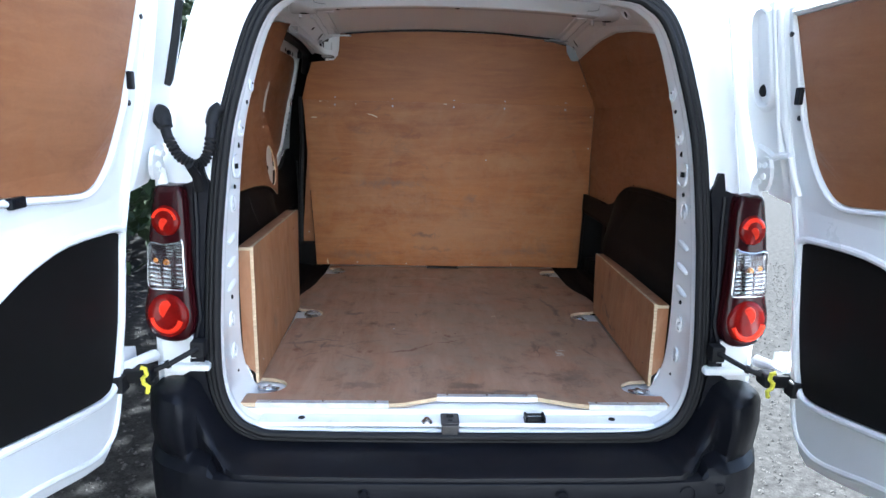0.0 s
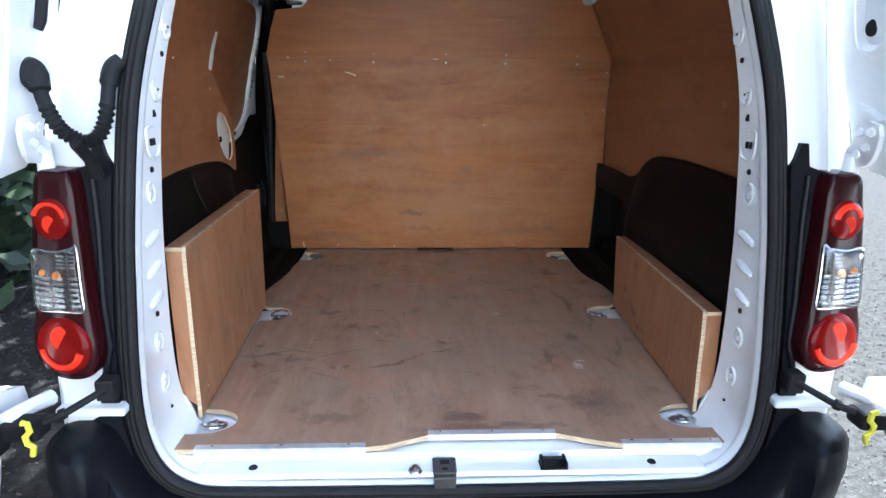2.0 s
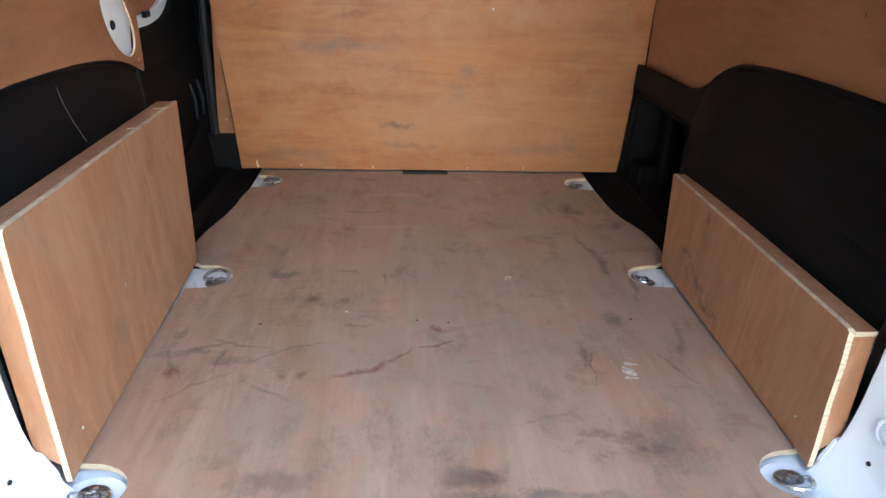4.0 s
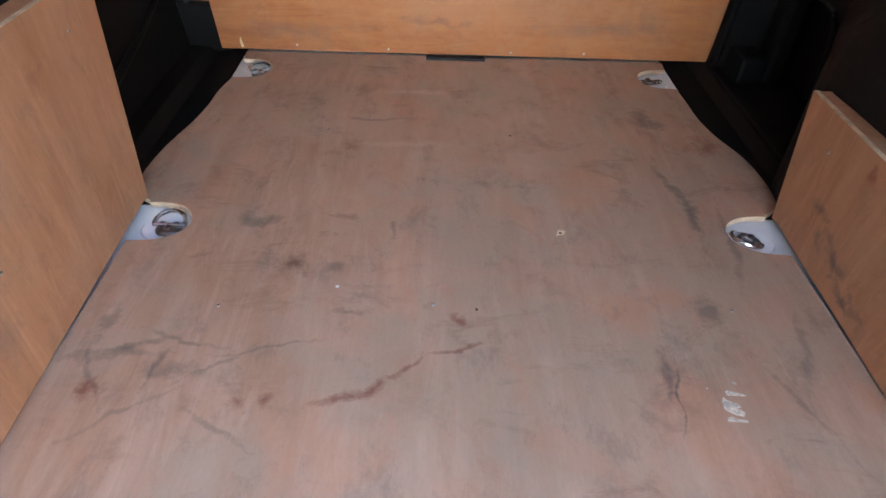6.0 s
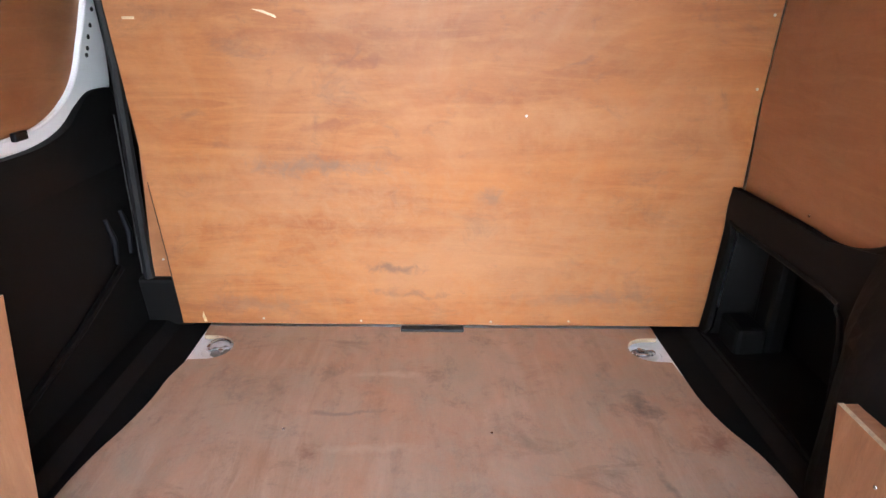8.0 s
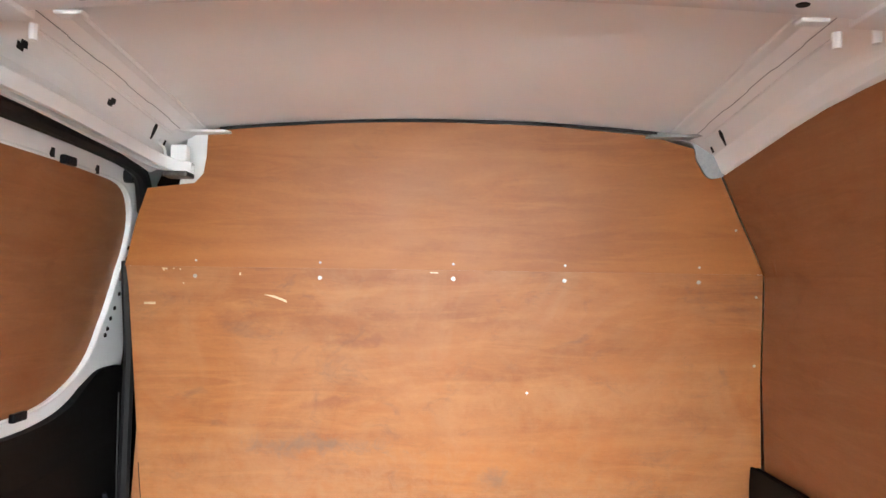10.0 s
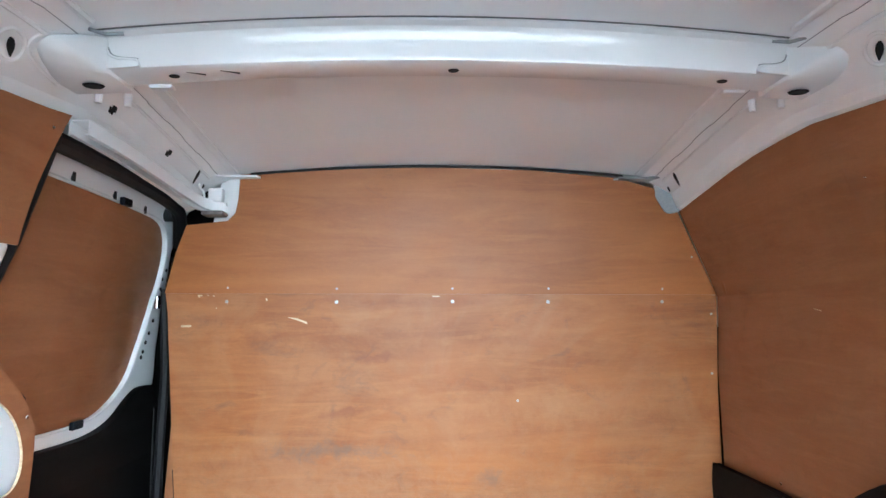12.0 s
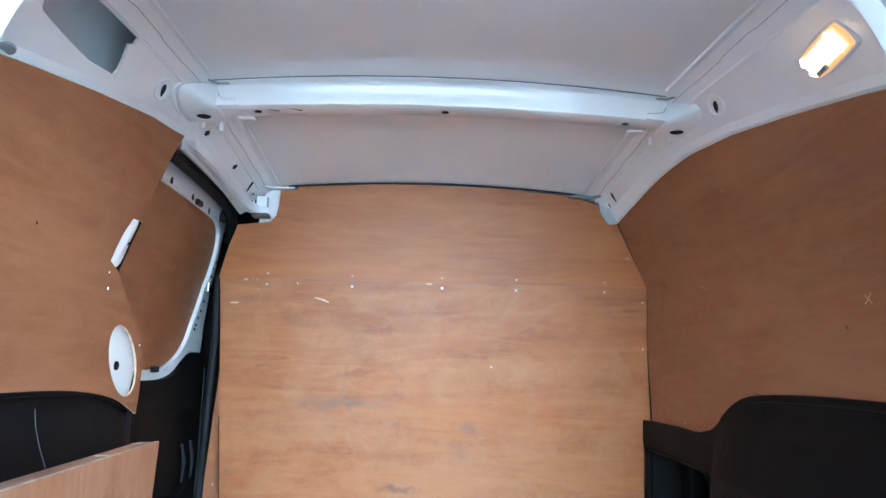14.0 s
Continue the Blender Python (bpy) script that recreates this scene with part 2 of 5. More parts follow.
PLY_FLOOR = plywood("ply_floor", (0.300, 0.166, 0.098), (0.392, 0.246, 0.164), 1, 0.55, 0.5, grain=0.6, scuff=0.9, drags=0.10, film=(0.300, 0.225, 0.160), stains=(
    (-0.29, 0.888, 0.6, 0.030, 0.026, 0.1, 0.8, (0.10, 0.045, 0.025)), (-0.211, 0.887, 0.6, 0.022, 0.018, 0.1, 0.55, SMEAR),
    (-0.172, 0.612, 0.6, 0.05, 0.010, 0.1, 0.75, RUST, 12), (-0.125, 0.633, 0.6, 0.03, 0.010, 0.1, 0.75, RUST, 35), (-0.082, 0.672, 0.6, 0.04, 0.005, 0.1, 0.7, RUST, 48), (-0.015, 0.707, 0.6, 0.06, 0.005, 0.1, 0.7, RUST, 12), (0.0, 0.765, 0.6, 0.02, 0.010, 0.1, 0.8, RUST, -50), (-0.275, 0.605, 0.6, 0.018, 0.012, 0.1, 0.8, RUST, 70),
    (-0.50, 0.70, 0.6, 0.09, 0.006, 0.1, 0.5, SMEAR, 20), (-0.42, 0.72, 0.6, 0.08, 0.005, 0.1, 0.5, SMEAR, -12), (-0.44, 0.66, 0.6, 0.05, 0.005, 0.1, 0.5, SMEAR, 75), (-0.36, 0.67, 0.6, 0.07, 0.005, 0.1, 0.45, SMEAR, 40), (-0.53, 0.64, 0.6, 0.06, 0.005, 0.1, 0.45, SMEAR, -60), (-0.30, 0.70, 0.6, 0.08, 0.004, 0.1, 0.4, SMEAR, 8), (-0.47, 0.58, 0.6, 0.08, 0.005, 0.1, 0.4, SMEAR, 30), (-0.33, 0.56, 0.6, 0.06, 0.004, 0.1, 0.4, SMEAR, -25),
    (0.30, 0.63, 0.6, 0.07, 0.003, 0.1, 0.8, SMEAR, 80), (0.50, 0.98, 0.6, 0.12, 0.008, 0.1, 0.55, SMEAR, 83), (0.44, 1.15, 0.6, 0.12, 0.010, 0.1, 0.55, SMEAR, 97), (0.52, 0.72, 0.6, 0.10, 0.006, 0.1, 0.4, SMEAR, 70), (0.47, 0.62, 0.6, 0.08, 0.006, 0.1, 0.4, SMEAR, 110), (-0.18, 1.42, 0.6, 0.10, 0.010, 0.1, 0.45, GREASE, 4), (-0.1, 1.56, 0.6, 0.10, 0.014, 0.1, 0.6, (0.44, 0.31, 0.22), 2), (-0.12, 1.30, 0.6, 0.12, 0.016, 0.1, 0.5, (0.44, 0.31, 0.22), 1),
    (-0.52, 0.621, 0.6, 0.018, 0.02, 0.1, 0.8, RUST), (-0.321, 0.60, 0.6, 0.016, 0.014, 0.1, 0.6, RUST), (-0.424, 0.655, 0.6, 0.05, 0.014, 0.1, 0.5, SMEAR), (-0.182, 0.781, 0.6, 0.03, 0.008, 0.1, 0.5, SMEAR),
    (0.294, 0.66, 0.6, 0.008, 0.05, 0.1, 0.6, SMEAR), (0.38, 0.42, 0.6, 0.07, 0.07, 0.1, 0.5, SMEAR), (0.03, 0.35, 0.6, 0.06, 0.03, 0.1, 0.5, SMEAR), (-0.29, 0.345, 0.6, 0.07, 0.03, 0.1, 0.5, SMEAR),
    (0.394, 0.80, 0.6, 0.03, 0.035, 0.1, 0.6, SMEAR), (0.455, 1.08, 0.6, 0.016, 0.09, 0.1, 0.7, SMEAR), (0.455, 1.443, 0.6, 0.035, 0.05, 0.1, 0.7, SMEAR), (0.56, 1.33, 0.6, 0.035, 0.04, 0.1, 0.65, RUST), (-0.239, 1.296, 0.6, 0.028, 0.025, 0.1, 0.6, RUST),
    (-0.378, 1.014, 0.6, 0.04, 0.014, 0.1, 0.6, SMEAR), (-0.236, 1.56, 0.6, 0.03, 0.04, 0.1, 0.5, SMEAR), (-0.137, 0.995, 0.6, 0.008, 0.03, 0.1, 0.6, SMEAR), (-0.50, 0.68, 0.6, 0.06, 0.012, 0.1, 0.55, SMEAR), (-0.545, 0.75, 0.6, 0.012, 0.04, 0.1, 0.5, SMEAR), (0.10, 0.30, 0.6, 0.20, 0.014, 0.1, 0.6, SMEAR)))
FLECK = material("dried_paint", (0.50, 0.43, 0.35), 0.6, 0, 0.35, 90, 300, 0.2)
PLY_EDGE = material("ply_edge", (0.55, 0.43, 0.28), 0.7, 0, 0.3, 40, 400, 0.3, 0, (1, 1, 6))
BLACK = material("black_plastic", (0.006, 0.0065, 0.009), 0.36, 0, 0.2, 8, 700, 0.25)
LINER = material("black_liner", (0.005, 0.0046, 0.0045), 0.62, 0, 0.25, 5, 500, 0.25)
RUBBER = material("black_rubber", (0.012, 0.012, 0.013), 0.55, 0, 0.25, 10, 300, 0.1)
ALU = material("aluminium", (0.82, 0.83, 0.85), 0.48, 0.75, 0.12, 30, 200, 0.08)
STEEL = material("zinc_steel", (0.55, 0.55, 0.56), 0.25, 1.0, 0.2, 40, 200, 0.08)
ZINC = material("dull_zinc", (0.42, 0.41, 0.39), 0.45, 1.0, 0.25, 60, 300, 0.1)
for m_, level in ((BLACK, 0.15), (LINER, 0.12), (RUBBER, 0.2)):
    m_.node_tree.nodes["Principled BSDF"].inputs["Specular IOR Level"].default_value = level
DULL = material("worn_zinc", (0.20, 0.19, 0.18), 0.38, 1.0, 0.3, 50, 300, 0.15)
SEALER = material("grey_sealer", (0.13, 0.135, 0.14), 0.6, 0, 0.2, 20, 200, 0.1)
DARK = material("dark_void", (0.006, 0.006, 0.006), 0.9, 0, 0.1)
RED = material("red_lens", (0.15, 0.004, 0.003), 0.16, 0.0, 0.15, 30, 300, 0.05, 0.0)
BRIGHTRED = material("red_reflector", (0.90, 0.038, 0.014), 0.25, 0.0, 0.1, 60, 300, 0.1, 0.0)
DARKRED = material("smoked_lens", (0.022, 0.003, 0.004), 0.16, 0, 0.1, 10, 200, 0.0, 0.0)
CLEAR = glassy("clear_lens", (0.86, 0.86, 0.86), 0.03, 0.98)
CHROME = material("lamp_chrome", (0.66, 0.66, 0.68), 0.22, 1.0, 0.25, 90, 300, 0.3)
# lamp chrome again, its base colour darkened to stand for shade behind the ribs
SHADED_CHROME = material("lamp_back", (0.085, 0.082, 0.082), 0.35, 0.8, 0.35, 70, 300, 0.3)
MIDRED = material("red_bulb_window", (0.62, 0.030, 0.012), 0.3, 0.0, 0.25, 60, 300, 0.1)
AMBER = material("amber_bulb", (0.85, 0.28, 0.04), 0.15, 0, 0.1, 10, 200, 0, 0.5)
DUSTY = material("dusty_plastic", (0.045, 0.042, 0.040), 0.55, 0, 0.3, 30, 300, 0.1)
YELLOW = material("yellow_clip", (0.72, 0.66, 0.05), 0.4, 0, 0.1, 20, 200, 0.05)
GREYVOID = material("grey_metal", (0.30, 0.32, 0.33), 0.5, 0, 0.1, 8, 200, 0.05)
SEAM = material("dull_seam", (0.035, 0.035, 0.036), 0.4, 0, 0.2, 20, 200, 0.05)
GRAVEL = material("gravel", (0.022, 0.0213, 0.0203), 0.92, 0, 0.45, 25, 110, 1.0)
STONE = material("pebbles", (0.050, 0.0485, 0.046), 0.9, 0, 0.4, 60, 200, 0.5)
TURF = material("turf_soil", (0.05, 0.06, 0.025), 0.95, 0, 0.4, 10, 80, 0.8)
HEDGE = material("hedge_leaves", (0.034, 0.056, 0.02), 0.55, 0, 0.45, 3, 60, 0.1)
GRASS = material("grass", (0.06, 0.115, 0.022), 0.6, 0, 0.4, 8, 60, 0.1)
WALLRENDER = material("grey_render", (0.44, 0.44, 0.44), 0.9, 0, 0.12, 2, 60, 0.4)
TYRE = material("tyre", (0.02, 0.02, 0.02), 0.8, 0, 0.2, 10, 100, 0.2)
for m_, level in ((DARKRED, 0.2), (RED, 0.14), (BRIGHTRED, 0.12), (MIDRED, 0.1), (GRAVEL, 0.04), (STONE, 0.04)):
    m_.node_tree.nodes["Principled BSDF"].inputs["Specular IOR Level"].default_value = level
GLOW = bpy.data.materials.new("lamp_glow")
_n, _l, _b = nodes_of(GLOW)
_b.inputs["Base Color"].default_value = (0.9, 0.8, 0.6, 1)
_b.inputs["Emission Color"].default_value = (1.0, 0.62, 0.27, 1)
_b.inputs["Emission Strength"].default_value = 0.10
AMBER_GLOW = bpy.data.materials.new("lamp_amber")
_n, _l, _b = nodes_of(AMBER_GLOW)
_b.inputs["Base Color"].default_value = (0.8, 0.45, 0.2, 1)
_b.inputs["Emission Color"].default_value = (1.0, 0.42, 0.12, 1)
_b.inputs["Emission Strength"].default_value = 0.022


# ---- builders ----
def finish(name, bm, mats, parent=None, label="", smooth=False):
    bmesh.ops.recalc_face_normals(bm, faces=bm.faces)
    me = bpy.data.meshes.new(name)
    if smooth:
        for f in bm.faces:
            f.smooth = True
        for e in bm.edges:
            if len(e.link_faces) == 2 and e.calc_face_angle(0) > 0.6:
                e.smooth = False
    bm.to_mesh(me)
    bm.free()
    for m in (mats if isinstance(mats, (list, tuple)) else [mats]):
        me.materials.append(m)
    ob = new(name, me)
    if parent:
        ob.parent = parent
        ob.matrix_parent_inverse = Matrix.Translation(-parent.location)
    if label:
        ob["label"] = label
    return ob


def part(name, bm, mats, parent, label="", smooth=False):
    return finish(name, bm, mats, parent, label, smooth)


def thing(name, label, category, at=(0, 0, 0), group="", kind=""):
    ob = new(name)
    ob.location = at
    return tagged(ob, label, category, group, kind)


def block(x0, x1, y0, y1, z0, z1, bevel=0.0, segments=2, bm=None):
    own = bm is None
    bm = bm or bmesh.new()
    m = Matrix.LocRotScale(((x0 + x1) / 2, (y0 + y1) / 2, (z0 + z1) / 2), None, (abs(x1 - x0), abs(y1 - y0), abs(z1 - z0)))
    r = bmesh.ops.create_cube(bm, size=1, matrix=m)
    if bevel:
        edges = list({e for v in r["verts"] for e in v.link_edges})
        bmesh.ops.bevel(bm, geom=edges, offset=bevel, segments=segments, affect="EDGES", profile=0.5)
    return bm


def curve(points, n=6, closed=False):
    """A smooth line through the points (Catmull-Rom)."""
    p = [Vector(q) for q in points]
    k = len(p)
    out = []
    for i in range(k if closed else k - 1):
        a, b, c, d = (p[(i + j) % k] if closed else p[min(max(i + j, 0), k - 1)] for j in (-1, 0, 1, 2))
        for s in range(n):
            t = s / n
            out.append(0.5 * (2 * b + (c - a) * t + (2 * a - 5 * b + 4 * c - d) * t * t + (3 * b - a - 3 * c + d) * t ** 3))
    if not closed:
        out.append(p[-1])
    return out


def tube(points, r, n=10, closed=False, bm=None, flat=1.0):
    """A round bar along points; r may be a list."""
    bm = bm or bmesh.new()
    p = [Vector(q) for q in points]
    k = len(p)
    rings = []
    up = None
    for i in range(k):
        a = p[(i - 1) % k] if closed or i else p[i]
        b = p[(i + 1) % k] if closed or i < k - 1 else p[i]
        d = (b - a).normalized()
        if up is None:
            up = d.orthogonal().normalized()
        up = (up - d * up.dot(d)).normalized()
        side = d.cross(up)
        rad = r[i] if isinstance(r, (list, tuple)) else r
        rings.append([bm.verts.new(p[i] + up * math.cos(2 * math.pi * j / n) * rad + side * math.sin(2 * math.pi * j / n) * rad * flat) for j in range(n)])
    for i in range(k if closed else k - 1):
        A, B = rings[i], rings[(i + 1) % k]
        for j in range(n):
            bm.faces.new((A[j], A[(j + 1) % n], B[(j + 1) % n], B[j]))
    if not closed:
        bm.faces.new(rings[0])
        bm.faces.new(rings[-1])
    return bm


def loft(loops, closed=True, caps=False, bm=None):
    """A skin over loops of equal length."""
    bm = bm or bmesh.new()
    V = [[bm.verts.new(q) for q in lp] for lp in loops]
    n = len(V[0])
    for A, B in zip(V, V[1:]):
        for j in range(n if closed else n - 1):
            bm.faces.new((A[j], A[(j + 1) % n], B[(j + 1) % n], B[j]))
    if caps:
        bm.faces.new(V[0])
        bm.faces.new(V[-1])
    return bm


def sheet(outline, place, thick, holes=(), cuts_u=(), cuts_v=(), edge_slot=0):
    """A board: an outline (u, v) with holes, bent by place(u, v), thickened by the vector or function thick. Rims take material slot edge_slot."""
    bm = bmesh.new()
    edges = []
    for lp in (outline, *holes):
        vs = [bm.verts.new((q[0], q[1], 0)) for q in lp]
        edges += [bm.edges.new((vs[i], vs[(i + 1) % len(vs)])) for i in range(len(vs))]
    bmesh.ops.triangle_fill(bm, use_beauty=True, use_dissolve=False, edges=edges, normal=(0, 0, 1))
    for val, ax in [(c, (1, 0, 0)) for c in cuts_u] + [(c, (0, 1, 0)) for c in cuts_v]:
        co = Vector(ax) * val
        bmesh.ops.bisect_plane(bm, geom=list(bm.verts) + list(bm.edges) + list(bm.faces), dist=1e-6, plane_co=co, plane_no=ax)
    top = list(bm.faces)
    uv = {v: (v.co.x, v.co.y) for v in bm.verts}
    rim = [e for e in bm.edges if len(e.link_faces) == 1]
    back = {}
    for v in list(bm.verts):
        q = Vector(place(*uv[v]))
        t = thick(*uv[v]) if callable(thick) else Vector(thick)
        back[v] = bm.verts.new(q + t)
        v.co = q
    for f in top:
        bm.faces.new([back[v] for v in reversed(f.verts)])
    for e in rim:
        a, b = e.verts
        nf = bm.faces.new((a, b, back[b], back[a]))
        nf.material_index = edge_slot
    return bm


def ellipse(cx, cy, rx, ry, n=24, a0=0.0, a1=360.0):
    full = abs(a1 - a0) >= 360
    k = n if full else n + 1
    return [(cx + rx * math.cos(radians(a0 + (a1 - a0) * i / n)), cy + ry * math.sin(radians(a0 + (a1 - a0) * i / n))) for i in range(k)]


def span(a, b, n):
    return [a + (b - a) * i / n for i in range(1, n)]


def lerp_table(table, x):
    if x <= table[0][0]:
        return table[0][1]
    for (a, p), (b, q) in zip(table, table[1:]):
        if x <= b:
            return p + (q - p) * (x - a) / (b - a)
    return table[-1][1]


def pillow(outline, place, depth, back=0.0, edge=0.006, bm=None):
    """A lens-like lid: the outline bulged forwards by depth. place(u, v, h) with h the height over the base."""
    bm = bm or bmesh.new()
    steps = [(0.0, -back), (0.0, 0.0), (edge * 0.35, depth * 0.55), (edge, depth * 0.85), (edge * 2.4, depth)]
    loops = [[Vector(place(u, v, h)) for u, v in grown(outline, -d)] for d, h in steps]
    V = [[bm.verts.new(q) for q in lp] for lp in loops]
    n = len(outline)
    for A, B in zip(V, V[1:]):
        for j in range(n):
            bm.faces.new((A[j], A[(j + 1) % n], B[(j + 1) % n], B[j]))
    mid = sum((v.co for v in V[-1]), Vector()) / n
    c = bm.verts.new(mid)
    for j in range(n):
        bm.faces.new((V[-1][j], V[-1][(j + 1) % n], c))
    bm.faces.new(list(reversed(V[0])))
    return bm


def disc(centre, axis, r, h=0.002, n=14, squash=1.0, bm=None):
    """A flat round button standing h proud of its centre along axis."""
    bm = bm or bmesh.new()
    q = Vector(axis).normalized().to_track_quat("Z", "Y").to_matrix().to_4x4()
    m = Matrix.Translation(Vector(centre) + Vector(axis).normalized() * (h / 2)) @ q @ Matrix.Diagonal((1, squash, 1, 1))
    bmesh.ops.create_cone(bm, cap_ends=True, segments=n, radius1=r, radius2=r * 0.86, depth=h, matrix=m)
    return bm


def smooth_loop(points, n=4):
    return [(q.x, q.y) for q in curve([(a, b, 0) for a, b in points], n, True)]


def smooth_run(points, n=4):
    return [(q.x, q.y) for q in curve([(a, b, 0) for a, b in points], n)]


def grown(loop, d):
    """The loop pushed outwards by d."""
    out = []
    n = len(loop)
    area = sum(loop[i - 1][0] * loop[i][1] - loop[i][0] * loop[i - 1][1] for i in range(n))
    d = d if area > 0 else -d
    for i in range(n):
        a, b = Vector(loop[i - 1]), Vector(loop[(i + 1) % n])
        t = (b - a).normalized()
        out.append((loop[i][0] + t.y * d, loop[i][1] - t.x * d))
    return out


def box_into(bm, m, sx, sy, sz, bevel=0.0):
    r = bmesh.ops.create_cube(bm, size=1, matrix=m @ Matrix.Diagonal((sx, sy, sz, 1)))
    if bevel:
        bmesh.ops.bevel(bm, geom=list({e for v in r["verts"] for e in v.link_edges}), offset=bevel, segments=2, affect="EDGES", profile=0.5)
    return bm


# ---- ground ----
FLOOR = 0.60
bm = bmesh.new()
bmesh.ops.create_grid(bm, x_segments=60, y_segments=60, size=300)
tagged(finish("ground", bm, GRAVEL), "worn tarmac yard strewn with pale gravel", "ground", kind="structure")


def scatter_stones(count, x0, x1, y0, y1, seed):
    rng = np.random.default_rng(seed)
    base = np.array([(1, 0, 0), (-1, 0, 0), (0, 1, 0), (0, -1, 0), (0, 0, 1), (0, 0, -0.4)], float)
    tri = [(0, 2, 4), (2, 1, 4), (1, 3, 4), (3, 0, 4), (2, 0, 5), (1, 2, 5), (3, 1, 5), (0, 3, 5)]
    verts, faces = [], []
    for i in range(count):
        r = rng.uniform(0.004, 0.014)
        a = rng.uniform(0, 6.28)
        c, s = math.cos(a), math.sin(a)
        p = base * rng.uniform(0.6, 1.2, (6, 1)) * (r, r * rng.uniform(0.6, 1), r * 0.6)
        x, y = rng.uniform(x0, x1), rng.uniform(y0, y1)
        k = len(verts)
        verts += [(x + q[0] * c - q[1] * s, y + q[0] * s + q[1] * c, q[2] + r * 0.15) for q in p]
        faces += [tuple(k + j for j in f) for f in tri]
    me = bpy.data.meshes.new("gravel")
    me.from_pydata(verts, [], faces)
    me.materials.append(STONE)
    return tagged(new("gravel", me), "loose grey gravel chips on the yard", "gravel", kind="stuff")


scatter_stones(9000, 0.95, 3.6, 0.0, 4.5, 3)
scatter_stones(5000, -3.2, -0.95, 0.0, 3.5, 4)

# plain unseen wall, added behind the camera to bounce sunlight into the van
tagged(finish("bounce_wall", block(-14, 14, -6.3, -6.0, 0, 5.0, 0.02), WALLRENDER), "plain grey unseen wall added to bounce sunlight", "wall", kind="structure")

# grass verge beyond the yard
bm = bmesh.new()
bmesh.ops.create_grid(bm, x_segments=30, y_segments=30, size=1, matrix=Matrix.LocRotScale((-9.0, 9.5, 0.03), None, (5.0, 6.0, 1)))
for v in bm.verts:
    v.co.z += 0.10 * noise.noise(v.co * 0.6) + 0.03 * noise.noise(v.co * 3)
tagged(finish("grass_verge", bm, TURF), "rough green grass verge beside the yard", "verge", kind="structure")
rng = np.random.default_rng(9)
verts, faces = [], []
for i in range(14000):
    x, y = -4.0 - 10 * rng.random() ** 1.5, rng.uniform(3.6, 15.4)
    h, a = rng.uniform(0.08, 0.28), rng.uniform(0, 6.28)
    w, lean = rng.uniform(0.006, 0.014), rng.uniform(0.0, 0.12)
    k = len(verts)
    verts += [(x - w * math.cos(a), y - w * math.sin(a), 0.0), (x + w * math.cos(a), y + w * math.sin(a), 0.0), (x + lean * math.sin(a), y - lean * math.cos(a), h)]
    faces.append((k, k + 1, k + 2))
me = bpy.data.meshes.new("grass")
me.from_pydata(verts, [], faces)
me.materials.append(GRASS)
tagged(new("grass", me), "long uneven green grass blades", "grass", kind="stuff")

# dense hedge beside the yard; its unseen height and length are added for shade
rng = np.random.default_rng(21)
verts, faces = [], []
for i in range(80000):
    f, h = rng.random(), rng.random()
    if i % 5 < 3:
        # front run, raised out of view so its shadow covers the left ground
        tall = 9.6
        x, y = -9.0 + 9.2 * f, 5.0 + 0.55 * math.sin(1.7 * f * 8) + rng.normal(0, 0.35)
    else:
        # side run, raised out of view to darken the right door
        tall = 6.2
        x, y = -3.5 + 0.4 * math.sin(9 * f) + rng.normal(0, 0.30), -6.0 + 10.5 * f
    z = tall * h * (1 + 0.12 * math.sin(2.3 * (x + y)))
    r = rng.uniform(0.05, 0.13)
    d = Vector(rng.normal(0, 1, 3)).normalized()
    e = d.orthogonal().normalized()
    k = len(verts)
    c = Vector((x, y, z))
    verts += [c - d * r, c + e * r * 0.5, c + d * r, c - e * r * 0.5]
    faces.append((k, k + 1, k + 2, k + 3))
me = bpy.data.meshes.new("hedge")
me.from_pydata(verts, [], faces)
me.materials.append(HEDGE)
tagged(new("hedge", me), "dark green leafy hedge beside the yard, extended unseen to cast shade", "hedge", kind="stuff")

# ---- van shell ----
van = thing("van", "white panel van with open rear doors and plywood-lined load bay", "van")
AP = [(0, .545), (.45, .548), (.55, .56), (.605, .60), (.635, .68), (.642, .80), (.638, .95), (.630, 1.10), (.605, 1.33), (.563, 1.5), (.52, 1.62), (.47, 1.675), (.38, 1.70), (0, 1.715)]
BODY = [(0, .36), (.55, .36), (.72, .38), (.80, .46), (.835, .60), (.845, .78), (.85, .95), (.845, 1.10), (.815, 1.33), (.775, 1.5), (.73, 1.66), (.66, 1.80), (.50, 1.90), (0, 1.94)]
XC = 0.0


def rear_y(z):
    return 0.170 + 0.120 * (z - 0.55)


def ring(half, n=4):
    return smooth_loop(half + [(-x, z) for x, z in reversed(half[1:-1])], n)


def aperture_x(z):
    return lerp_table([(z_, x_) for x_, z_ in AP[3:12]], z)


AP_RING, BODY_RING = ring(AP), ring(BODY)


def at_y(loop, y):
    return [Vector((x + XC, y(z) if callable(y) else y, z)) for x, z in loop]


